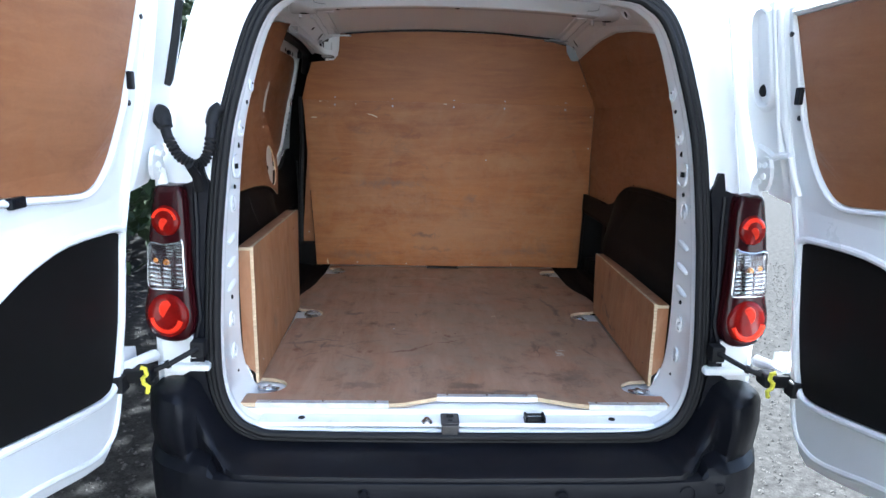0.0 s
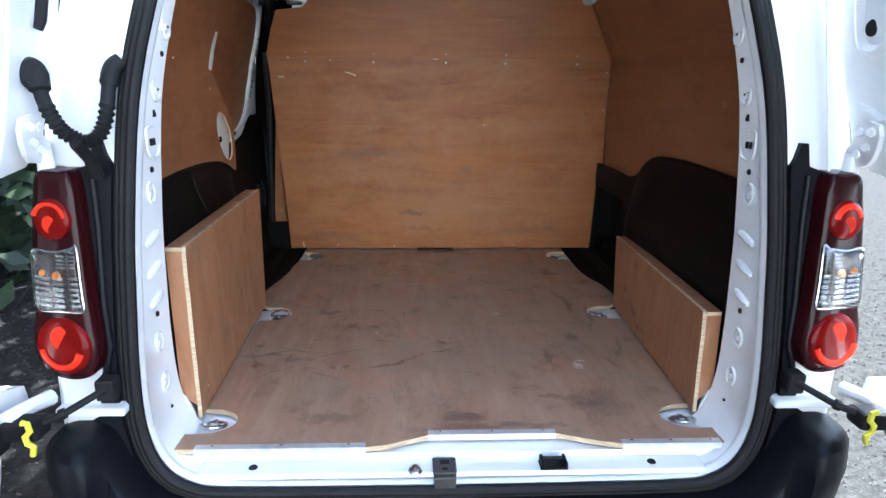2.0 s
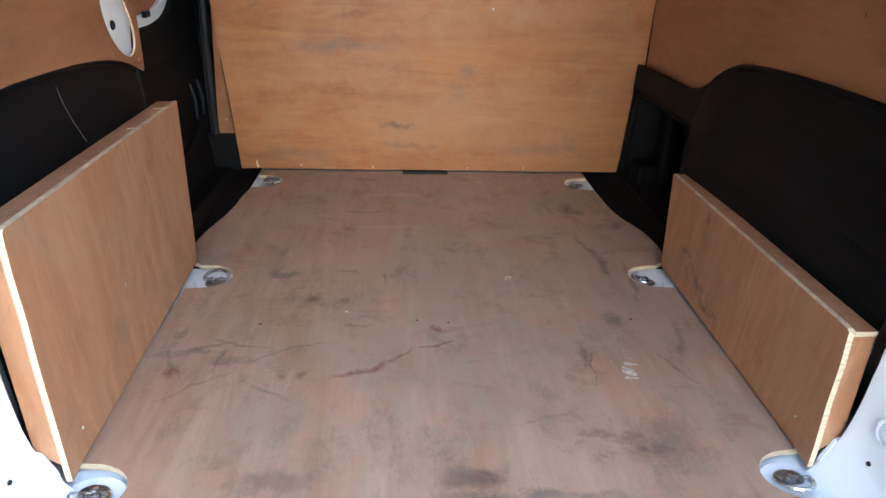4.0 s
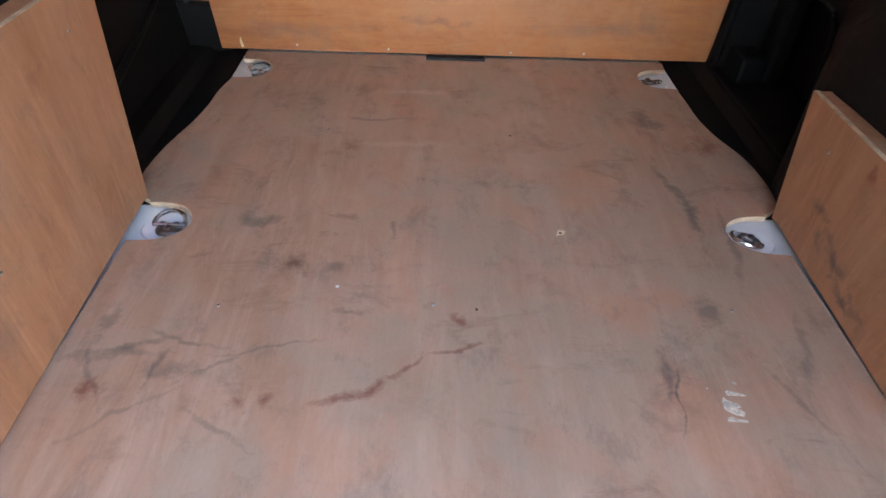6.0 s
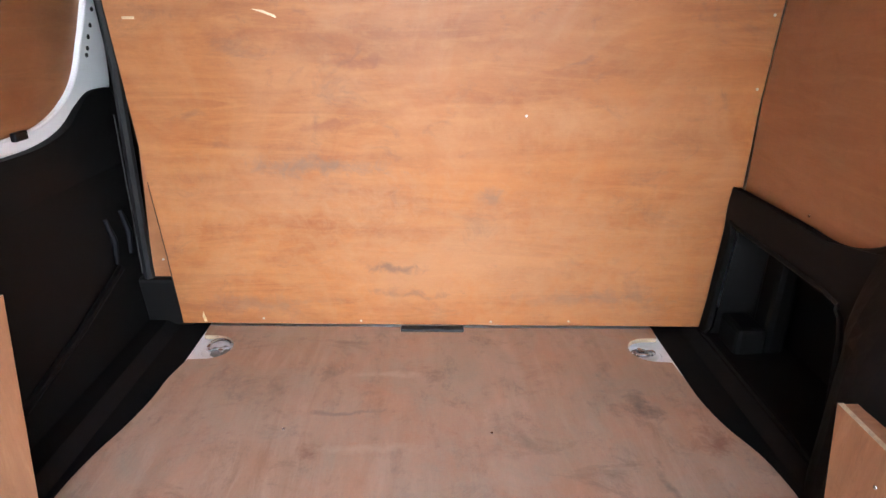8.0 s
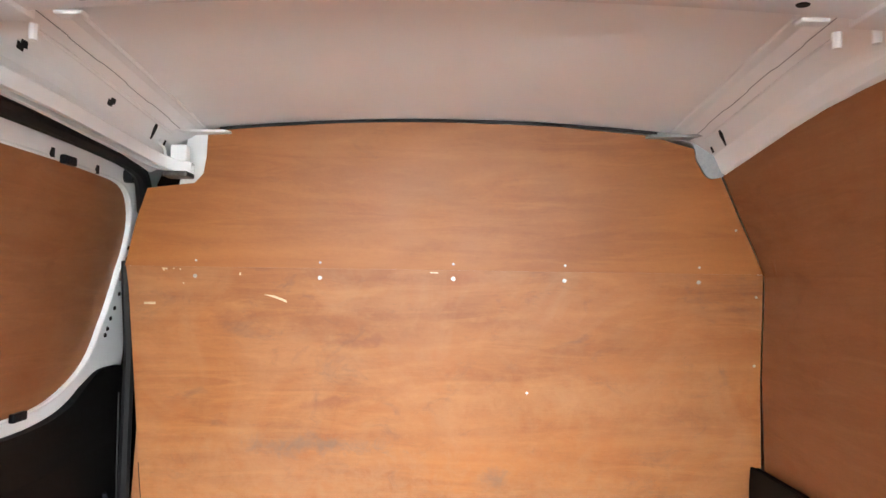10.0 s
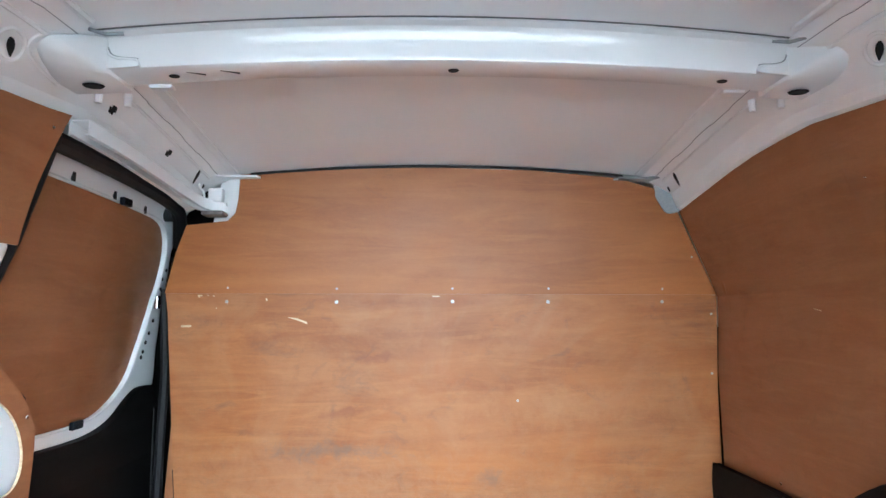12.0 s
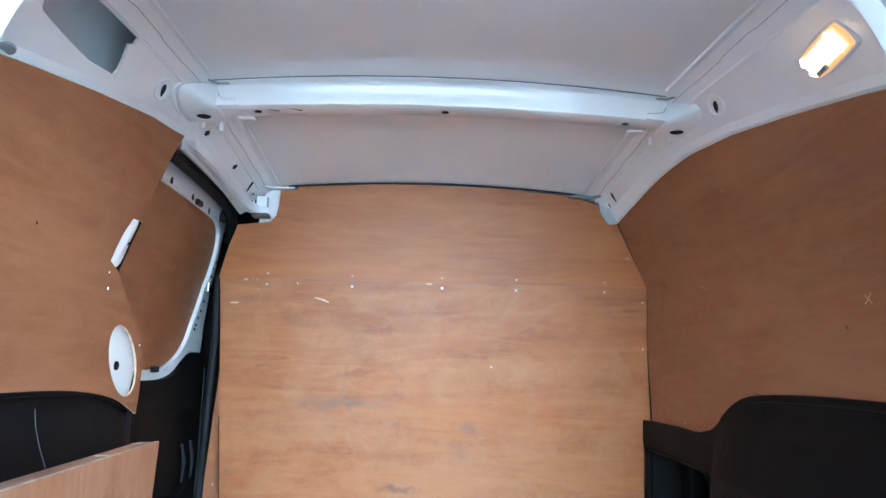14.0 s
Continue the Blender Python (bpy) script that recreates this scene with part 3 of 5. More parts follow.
mixring = [[(a[0] * (1 - f) + b[0] * f, a[1] * (1 - f) + b[1] * f) for a, b in zip(AP_RING, BODY_RING)] for f in (0.25, 0.6, 0.9, 1.0)]
wide = mixring[3]
bm = loft([
    at_y(grown(AP_RING, 0.004), lambda z: rear_y(z) + 0.02), at_y(grown(AP_RING, 0.03), lambda z: rear_y(z) + 0.012),
    at_y(mixring[0], rear_y), at_y(mixring[1], lambda z: rear_y(z) + 0.005), at_y(mixring[2], lambda z: rear_y(z) + 0.03),
    at_y(wide, lambda z: rear_y(z) + 0.09), at_y([(x * 1.05, z) for x, z in wide], 0.6),
    at_y([(x * 1.11, z) for x, z in wide], 1.1), at_y([(x * 1.11, z) for x, z in wide], 2.6),
    at_y([(x * 1.06, 0.36 + (z - 0.36) * 0.72) for x, z in wide], 3.3), at_y([(x * 1.0, 0.36 + (z - 0.36) * 0.45) for x, z in wide], 4.2)])
bm.verts.ensure_lookup_table()
bm.faces.new(list(bm.verts)[-len(AP_RING):])
part("body", bm, PAINT, van, smooth=True)
for y in (0.95, 3.65):
    for s in (-1, 1):
        tyre = part("wheel", tube([Vector((s * 0.80, y + 0.25 * math.cos(a), 0.305 + 0.25 * math.sin(a))) for a in [math.tau * i / 28 for i in range(28)]], 0.055, 10, True, flat=1.5), TYRE, van, "black road wheel", True)
        part("rim", disc((s * 0.80, y, 0.305), (s, 0, 0), 0.215, 0.06, 28), STEEL, tyre)

bm = loft([at_y(AP_RING, rear_y), at_y(grown(AP_RING, -0.003), lambda z: rear_y(z) + 0.012), at_y(grown(AP_RING, -0.002), lambda z: rear_y(z) + 0.024), at_y(grown(AP_RING, 0.003), lambda z: rear_y(z) + 0.032), at_y(grown(AP_RING, 0.0), 0.315), at_y(grown(AP_RING, -0.006), 0.345), at_y(grown(AP_RING, -0.006), 0.352), at_y(grown(AP_RING, 0.03), 0.358), at_y(grown(AP_RING, 0.12), 0.41)])
frame_part = part("door_aperture", bm, PAINT, van, "white painted door frame with punched holes", True)
bm = tube(at_y(grown(AP_RING, 0.008), lambda z: rear_y(z) - 0.010), 0.011, 10, True)
tube(at_y(grown(AP_RING, 0.024), lambda z: rear_y(z) - 0.002), 0.009, 10, True, bm)
tube(at_y(grown(AP_RING, 0.037), lambda z: rear_y(z) + 0.004), 0.007, 8, True, bm)
part("door_seal", bm, RUBBER, van, "black ribbed rubber door seal", True)

# pressings and holes down both pillars of the frame
HOLE_Y = [(0.6, 0.290), (0.9, 0.300), (1.1, 0.306), (1.2, 0.311), (1.3, 0.324), (1.5, 0.338)]


def pillar_spot(s, z, dy=0.0):
    return Vector((XC + s * (aperture_x(z) - 0.001), lerp_table(HOLE_Y, z) + dy, z))


for s in (-1, 1):
    inward = Vector((-s, -0.05, 0))
    for z, r in ((1.195, 0.0065), (0.886, 0.0065), (1.42, 0.006), (0.668, 0.004)):
        part("punched_hole", disc(pillar_spot(s, z), inward, r, 0.0025, 12), DARK, frame_part, "black punched hole")
    for z in (1.306,):
        p = pillar_spot(s, z, 0.002)
        part("punched_hole", block(p.x - 0.0015, p.x + 0.0015, p.y - 0.006, p.y + 0.006, z - 0.007, z + 0.007), DARK, frame_part, "black square hole")
    p = pillar_spot(s, 1.25)
    part("latch_plate", tube([p + Vector((0, a, b)) for a, b in smooth_loop([(-.022, -.026), (.022, -.026), (.026, .02), (.012, .03), (-.014, .03), (-.026, .02)], 3)], 0.003, 6, True), PAINT, frame_part)
    for dy, w in ((-0.008, 0.0022), (0.006, 0.005)):
        part("punched_hole", block(p.x - 0.0015, p.x + 0.0015, p.y + dy - w, p.y + dy + w, 1.243, 1.257), DARK, frame_part)
    for z in (1.148, 0.822, 0.728, 1.352, 1.47):
        p = pillar_spot(s, z)
        bm = tube([p + Vector((0, 0.017 * math.cos(a), 0.021 * math.sin(a))) for a in [math.tau * i / 18 for i in range(18)]], 0.0035, 6, True)
        disc(p + Vector((0, -0.003, -0.002)), inward, 0.0085, 0.004, 12, bm=bm)
        part("round_pressing", bm, PAINT, frame_part, smooth=True)
        if z > 1.3:
            part("punched_hole", disc(p + inward * 0.004, inward, 0.003, 0.0015, 10), DARK, frame_part)
    for z in (1.052, 0.985, 0.918):
        p = pillar_spot(s, z, 0.002)
        bm = tube([p + Vector((0, d, 0.008 * d / 0.03)) for d in (-0.03, -0.02, 0.0, 0.02, 0.03)], [0.004, 0.008, 0.009, 0.009, 0.005], 8)
        part("slot_pressing", bm, PAINT, frame_part, smooth=True)
    foot = [(XC + s * x, z) for x, z in ((0.655, 0.58), (0.603, 0.585), (0.607, 0.62), (0.622, 0.655), (0.65, 0.668))]
    part("corner_gusset", sheet(foot, lambda u, v: (u, 0.352 + 0.02 * (v - 0.58), v), (0, 0.006, 0)), PAINT, frame_part)

# sill fittings
part("sill_cover", block(-0.55, 0.55, 0.178, 0.232, 0.554, 0.5665, 0.004), PAINT, frame_part)
for x in (-0.435, 0.437):
    part("sill_hole", disc((x, 0.206, 0.5665), (0, 0, 1), 0.010, 0.002, 14), DARK, frame_part, "black sill drain plug")
bm = block(-0.048, 0.003, 0.166, 0.224, 0.5665, 0.574, 0.003)
block(-0.046, 0.001, 0.152, 0.169, 0.545, 0.572, 0.003, bm=bm)
lock = part("striker", bm, DUSTY, van, "dusty black door striker plate")
part("striker_slot", block(-0.032, -0.012, 0.198, 0.212, 0.5735, 0.5755), DARK, lock)
part("striker_slot", block(-0.028, -0.016, 0.178, 0.183, 0.5735, 0.5755), DARK, lock)
bm = disc((-0.086, 0.186, 0.5665), (0, 0, 1), 0.016, 0.004, 16)
disc((-0.086, 0.186, 0.5705), (0, 0, 1), 0.010, 0.007, 6, bm=bm)
part("sill_bolt", bm, STEEL, van, "zinc-plated bolt")
bm = block(0.185, 0.245, 0.180, 0.214, 0.5665, 0.571, 0.002)
for x in (0.187, 0.237):
    block(x, x + 0.007, 0.178, 0.216, 0.571, 0.584, 0.002, bm=bm)
tube([(0.19, 0.206, 0.580), (0.242, 0.206, 0.580)], 0.004, 8, bm=bm)
part("sill_catch", bm, BLACK, van, "black plastic catch")

# ---- rear outer trim ----
for s in (-1, 1):
    o = [(.655, .58), (.684, .72), (.682, .90), (.672, 1.10), (.662, 1.21), (.672, 1.235), (.680, 1.262), (.694, 1.262), (.700, 1.218), (.745, 1.20), (.740, 1.0), (.732, .87), (.745, .805), (.765, .785), (.72, .765), (.72, .715), (.745, .70), (.735, .58)]
    o = [(XC + s * x, z) for x, z in o]
    part("lamp_surround", sheet(o, lambda u, v: (u, rear_y(v) - 0.012, v), (0, 0.03, 0)), BLACK, van, "black plastic lamp surround")
    rib = [(.698, 1.20), (.694, 1.10), (.696, .95), (.690, .86), (.705, .80)]
    part("surround_rib", tube([Vector((XC + s * x, rear_y(z) - 0.014, z)) for x, z in rib], 0.007, 8), BLACK, van, smooth=True)
    part("panel_lip", block(XC + s * 0.665, XC + s * 0.80, 0.158, 0.20, 0.722, 0.740, 0.005), PAINT, van)

    part("corner_panel", block(XC + s * 0.70, XC + s * 0.795, 0.182, 0.205, 0.69, 0.815, 0.005), PAINT, van, "white body corner below the lamp")
    # tail lamp
    def lamp_at(x, z, h=0.0):
        d = max(0.0, (x - 0.70) / 0.135)
        return Vector((XC + s * x, 0.172 + 0.12 * (z - 0.954) + 0.024 * d ** 1.4 - h, z))

    outline = smooth_loop([(.790, 1.204), (.752, 1.208), (.718, 1.198), (.710, 1.09), (.705, .975), (.700, .915), (.695, .870), (.700, .832), (.718, .812), (.760, .806), (.803, .818), (.826, .855), (.827, .900), (.818, .945), (.812, 1.06), (.806, 1.12), (.800, 1.16)], 3)
    lamp = part("tail_lamp", pillow(outline, lambda u, v, h: lamp_at(u, v, h), 0.012, 0.06, 0.008), DARKRED, van, "red and clear tail lamp cluster", True)
    for cx, cz, r, a0, a1 in ((.760, 1.120, .040, 15, 172), (.760, .877, .057, 195, 352)):
        part("round_lens", pillow(ellipse(cx, cz, r, r, 28), lambda u, v, h: lamp_at(u, v, h + 0.010), 0.012, 0.004, 0.010), RED, lamp, "clear red round lens", True)
        arc = [lamp_at(cx + r * 0.72 * math.cos(radians(a)), cz + r * 0.72 * math.sin(radians(a)), 0.018) for a in range(a0, a1 + 1, 12)]
        part("reflector_arc", tube(arc, r * 0.19, 8, flat=0.5), BRIGHTRED, lamp, "bright red reflector band", True)
        part("bulb_window", disc(lamp_at(cx, cz + (r * 0.30 if a0 > 100 else -r * 0.20), 0.0185), (0, -1, 0), r * 0.36, 0.004, 18, 1.25), MIDRED, lamp, "red bulb window", True)
    q = smooth_loop([(.716, 1.071), (.727, 1.066), (.765, 1.059), (.793, 1.063), (.803, 1.062), (.808, 1.052), (.809, 1.015), (.811, .963), (.805, .948), (.795, .945), (.760, .9465), (.722, .946), (.711, .951), (.712, .975), (.714, 1.02)], 3)
    part("chrome_backing", pillow(q, lambda u, v, h: lamp_at(u, v, h + 0.009), 0.002, 0.002, 0.004), SHADED_CHROME, lamp, "chrome reflector with shade put into its colour", True)
    part("frame_rim", tube([lamp_at(u, v, 0.013) for u, v in q], 0.0025, 6, True), CHROME, lamp, smooth=True)
    bm = bmesh.new()
    for i in range(6):
        z = 0.956 + i * 0.0105
        tube([lamp_at(0.717, z, 0.012), lamp_at(0.733, z + 0.002, 0.012)], 0.0030, 6, bm=bm)
        tube([lamp_at(0.746, z, 0.012), lamp_at(0.766, z + 0.002, 0.012)], 0.0034, 6, bm=bm)
        tube([lamp_at(0.774, z, 0.012), lamp_at(0.802, z + 0.003, 0.012)], 0.0030, 6, bm=bm)
    for i in range(5):
        z = 1.030 + i * 0.007
        tube([lamp_at(0.722, z, 0.012), lamp_at(0.758, z, 0.012)], 0.0016, 6, bm=bm)
    part("optic_ribs", bm, CHROME, lamp, smooth=True)
    for x, z, r in ((.758, 1.016, 0.008), (.786, 1.020, 0.006)):
        part("amber_bulb", disc(lamp_at(x, z, 0.014), (0, -1, 0), r, 0.006, 12), AMBER, lamp, "orange indicator bulb", True)
    part("lens_divider", tube([lamp_at(0.738, 1.055, 0.012), lamp_at(0.736, 1.0, 0.014), lamp_at(0.733, 0.957, 0.012)], 0.0035, 6), DARKRED, lamp, "dark vertical divider")
    part("clear_lens", pillow(grown(q, -0.002), lambda u, v, h: lamp_at(u, v, h + 0.019), 0.004, 0.001, 0.006), CLEAR, lamp, "clear ribbed lens", True)

# ---- bumper ----
TOP_Z = [(0, .520), (.56, .522), (.605, .540), (.64, .575), (.672, .635), (.695, .685), (.72, .702), (.775, .702), (.80, .692), (.82, .65), (.835, .56)]
FACE_Y = [(0, -.012), (.45, -.008), (.60, .005), (.70, .03), (.76, .06), (.80, .10), (.825, .15), (.835, .20)]
loops = []
POD = [(0, 0.0), (.56, 0.0), (.60, .020), (.64, .048), (.680, .060), (.688, .052), (.697, .022), (.712, .008), (.74, .004), (.80, .006), (.835, .02)]
half = [0.0, .1, .2, .3, .4, .5, .54, .56, .575, .59, .605, .62, .635, .65, .662, .672, .680, .686, .692, .698, .705, .714, .726, .74, .755, .77, .782, .792, .80, .808, .816, .824, .830, .835]
for x in [-q for q in reversed(half[1:])] + half:
    zt, yf, dp = lerp_table(TOP_Z, abs(x)), lerp_table(FACE_Y, abs(x)), lerp_table(POD, abs(x))
    high = min(1.0, max(0.0, (zt - 0.522) / 0.18))
    back = max(0.17, yf + 0.02)
    yu = yf + dp
    mid = max(0.514, 0.53 + (zt - 0.53) * 0.55)
    sec = [(back + 0.05, zt - 0.002), (back, zt), (min(back - 0.004, yu + 0.034), zt), (yu + 0.016, zt - 0.004), (yu + 0.004, zt - min(0.016, 0.5 * (zt - 0.514))), (yu - 0.004 * high, mid if high > 0.1 else 0.510),
           (yu + 0.010 * high, 0.538 if high > 0.2 else 0.507), (yf + 0.003 + 0.022 * high, 0.526 if high > 0.2 else 0.505), (yf - 0.002, 0.508 if high > 0.2 else 0.502), (yf - 0.010, 0.475), (yf - 0.008, 0.40), (yf + 0.012, 0.34), (back + 0.03, 0.30), (back + 0.05, 0.30)]
    loops.append([Vector((x + XC, y, z)) for y, z in sec])
bumper = part("bumper", loft(loops, caps=True), BLACK, van, "black textured plastic rear bumper", True)
for x, r in ((-0.242, 0.012), (0.252, 0.012), (0.665, 0.012)):
    y = lerp_table(FACE_Y, abs(x)) - 0.009
    bm = disc((x, y, 0.478), (0, -1, 0), r, 0.003, 18)
    tube([Vector((x + r * 1.25 * math.cos(a), y - 0.001, 0.478 + r * 1.25 * math.sin(a))) for a in [math.tau * i / 20 for i in range(20)]], 0.0015, 6, True, bm)
    part("parking_sensor", bm, BLACK, bumper, "round black parking sensor", True)
part("towing_cover", tube([Vector((0.575 + 0.019 * math.cos(a), lerp_table(FACE_Y, 0.575) - 0.010, 0.475 + 0.019 * math.sin(a))) for a in [math.tau * i / 24 for i in range(24)]], 0.0016, 6, True), BLACK, bumper, "round towing eye cover", True)

# ---- rear doors ----
DOOR_X = [(.50, .872), (.55, .865), (.74, .842), (.90, .826), (1.10, .815), (1.20, .80), (1.30, .77), (1.40, .745), (1.60, .712), (1.70, .70)]


def rear_door(s):
    def face(u, v, lift=0.0):
        f = 0.055 * max(0.0, min(1.0, (v - 1.12) / 0.2)) * max(0.0, min(1.0, (0.15 - u) / 0.10))
        return Vector((XC + s * (lerp_table(DOOR_X, v) * (1 + f) - lift), u + (u + 1.371) * f, v))

    cuts = span(.54, 1.68, 14)
    o = [(-.60, .70), (-.295, .635), (-.077, .565), (.01, .545), (.045, .565), (.07, .69), (.09, .70), (.165, .705), (.18, .74), (.165, .79), (.10, .812), (.085, .87), (.085, 1.05), (.10, 1.15), (.135, 1.20), (.225, 1.212), (.262, 1.26), (.290, 1.45), (.30, 1.68), (-.60, 1.68)]
    door = part("rear_door", sheet(o, lambda u, v: face(u, v, -0.016), (s * 0.045, 0, 0), cuts_v=cuts, cuts_u=(-0.2, 0.05, 0.10, 0.15)), PAINT, van, "open white rear door with plywood window panel")
    inner = smooth_run([(-.60, .735), (-.295, .672), (-.09, .605), (-.01, .60), (.035, .635), (.05, .75), (.055, .90), (.07, 1.08), (.085, 1.19), (.075, 1.30), (.085, 1.45), (.095, 1.66)], 3) + [(-.60, 1.66)]
    win = smooth_run([(-.60, 1.248), (-.38, 1.243), (-.16, 1.222), (-.085, 1.222), (-.045, 1.25), (-.022, 1.30), (-.006, 1.38), (.004, 1.45), (.024, 1.60)], 4) + [(.028, 1.645), (-.60, 1.645)]
    trim = smooth_loop([(.062, 1.085), (.055, 1.115), (.0, 1.122), (-.163, 1.126), (-.28, 1.106), (-.377, 1.07), (-.50, 1.02), (-.56, .95), (-.55, .86), (-.395, .817), (-.12, .752), (-.01, .735), (.025, .765), (.045, .90)], 3)
    inner_hole = [q for q in trim]
    part("inner_panel", sheet(inner, lambda u, v: face(u, v, 0.0), (s * 0.012, 0, 0), holes=[inner_hole, grown(win, -0.004)], cuts_v=cuts, cuts_u=(-0.2, 0.05)), PAINT, door, smooth=False)
    part("window_panel", sheet(grown(win, -0.006), lambda u, v: face(u, v, -0.004), (s * 0.004, 0, 0), cuts_v=cuts), PLY_SIDE, door, "plywood sheet over the door window")
    part("window_lip", tube([face(u, v, 0.001) for u, v in grown(win, 0.004)], 0.006, 8, True), PAINT, door, smooth=True)
    part("lower_trim", sheet(grown(trim, -0.003), lambda u, v: face(u, v, -0.003), (s * 0.006, 0, 0), cuts_v=cuts), LINER, door, "black fibreboard door trim")
    part("trim_lip", tube([face(u, v, 0.001) for u, v in grown(trim, 0.008)], 0.008, 8, True), PAINT, door, smooth=True)
    part("edge_lip", tube([face(u, v, -0.002) for u, v in inner[:-1]], 0.009, 8), PAINT, door, smooth=True)
    # clips and plugs round the window sheet
    for u, v, up in ((0.008, 1.46, 1), (-0.33, 1.236, 0)):
        c = face(u, v, 0.006)
        bm = block(c.x - 0.006, c.x + 0.006, c.y - (0.010 if up else 0.020), c.y + (0.010 if up else 0.020), c.z - (0.020 if up else 0.010), c.z + (0.020 if up else 0.010), 0.003)
        clip = part("panel_clip", bm, BLACK, door, "black panel clip")
    for u, v in ((0.010, 1.41), (0.03, 1.60)):
        part("plug", disc(face(u, v, 0.004), (-s, 0, 0), 0.007, 0.004, 12), BLACK, door)
    # hinges
    hx = lerp_table(DOOR_X, 1.26) + 0.012
    bm = bmesh.new()
    o = smooth_loop([(.150, 1.306), (.205, 1.308), (.218, 1.272), (.246, 1.252), (.246, 1.224), (.196, 1.224), (.160, 1.262)], 2)
    hinge = part("hinge", sheet(o, lambda u, v: face(u, v, 0.012), (s * 0.010, 0, 0)), PAINT, door, "white painted door hinge")
    part("hinge_barrel", disc(face(0.238, 1.196, 0.018), (0, 0, 1), 0.016, 0.050, 16), PAINT, hinge, smooth=True)
    for u, v in ((0.168, 1.292), (0.198, 1.289), (0.186, 1.262), (0.214, 1.246)):
        part("hinge_bolt", disc(face(u, v, 0.012), (-s, -0.5, 0), 0.009, 0.008, 6), PAINT, hinge)
    part("lower_hinge", tube([face(0.06, .775, 0.01), face(0.12, .77, 0.02), face(0.165, .765, 0.035)], [0.016, 0.014, 0.016], 10), PAINT, door, smooth=True)
    # check stay and its yellow clip
    bm = tube([Vector((XC + s * 0.675, 0.150, 0.800)), Vector((XC + s * 0.69, 0.12, 0.795)), Vector((XC + s * 0.735, 0.085, 0.775)), Vector((XC + s * 0.79, 0.066, 0.758))], [0.009, 0.007, 0.007, 0.008], 8)
    tube([Vector((XC + s * 0.733, 0.086, 0.776)), Vector((XC + s * 0.742, 0.082, 0.773))], 0.011, 8, bm=bm)
    block(XC + s * 0.765, XC + s * 0.835, 0.045, 0.095, 0.738, 0.774, 0.008, bm=bm)
    block(XC + s * 0.822, XC + s * 0.858, 0.02, 0.06, 0.722, 0.765, 0.006, bm=bm)
    block(XC + s * 0.665, XC + s * 0.70, 0.13, 0.165, 0.772, 0.815, 0.004, bm=bm)
    stay = part("door_stay", bm, RUBBER, door, "black door check stay")
    y0 = 0.036
    pts = [(.782, .786), (.772, .784), (.770, .768), (.780, .758), (.778, .744), (.768, .737), (.772, .720)]
    part("stay_clip", tube([Vector((XC + s * a, y0, b)) for a, b in pts], 0.0056, 8), YELLOW, door, "yellow plastic stay release clip", True)
    return door


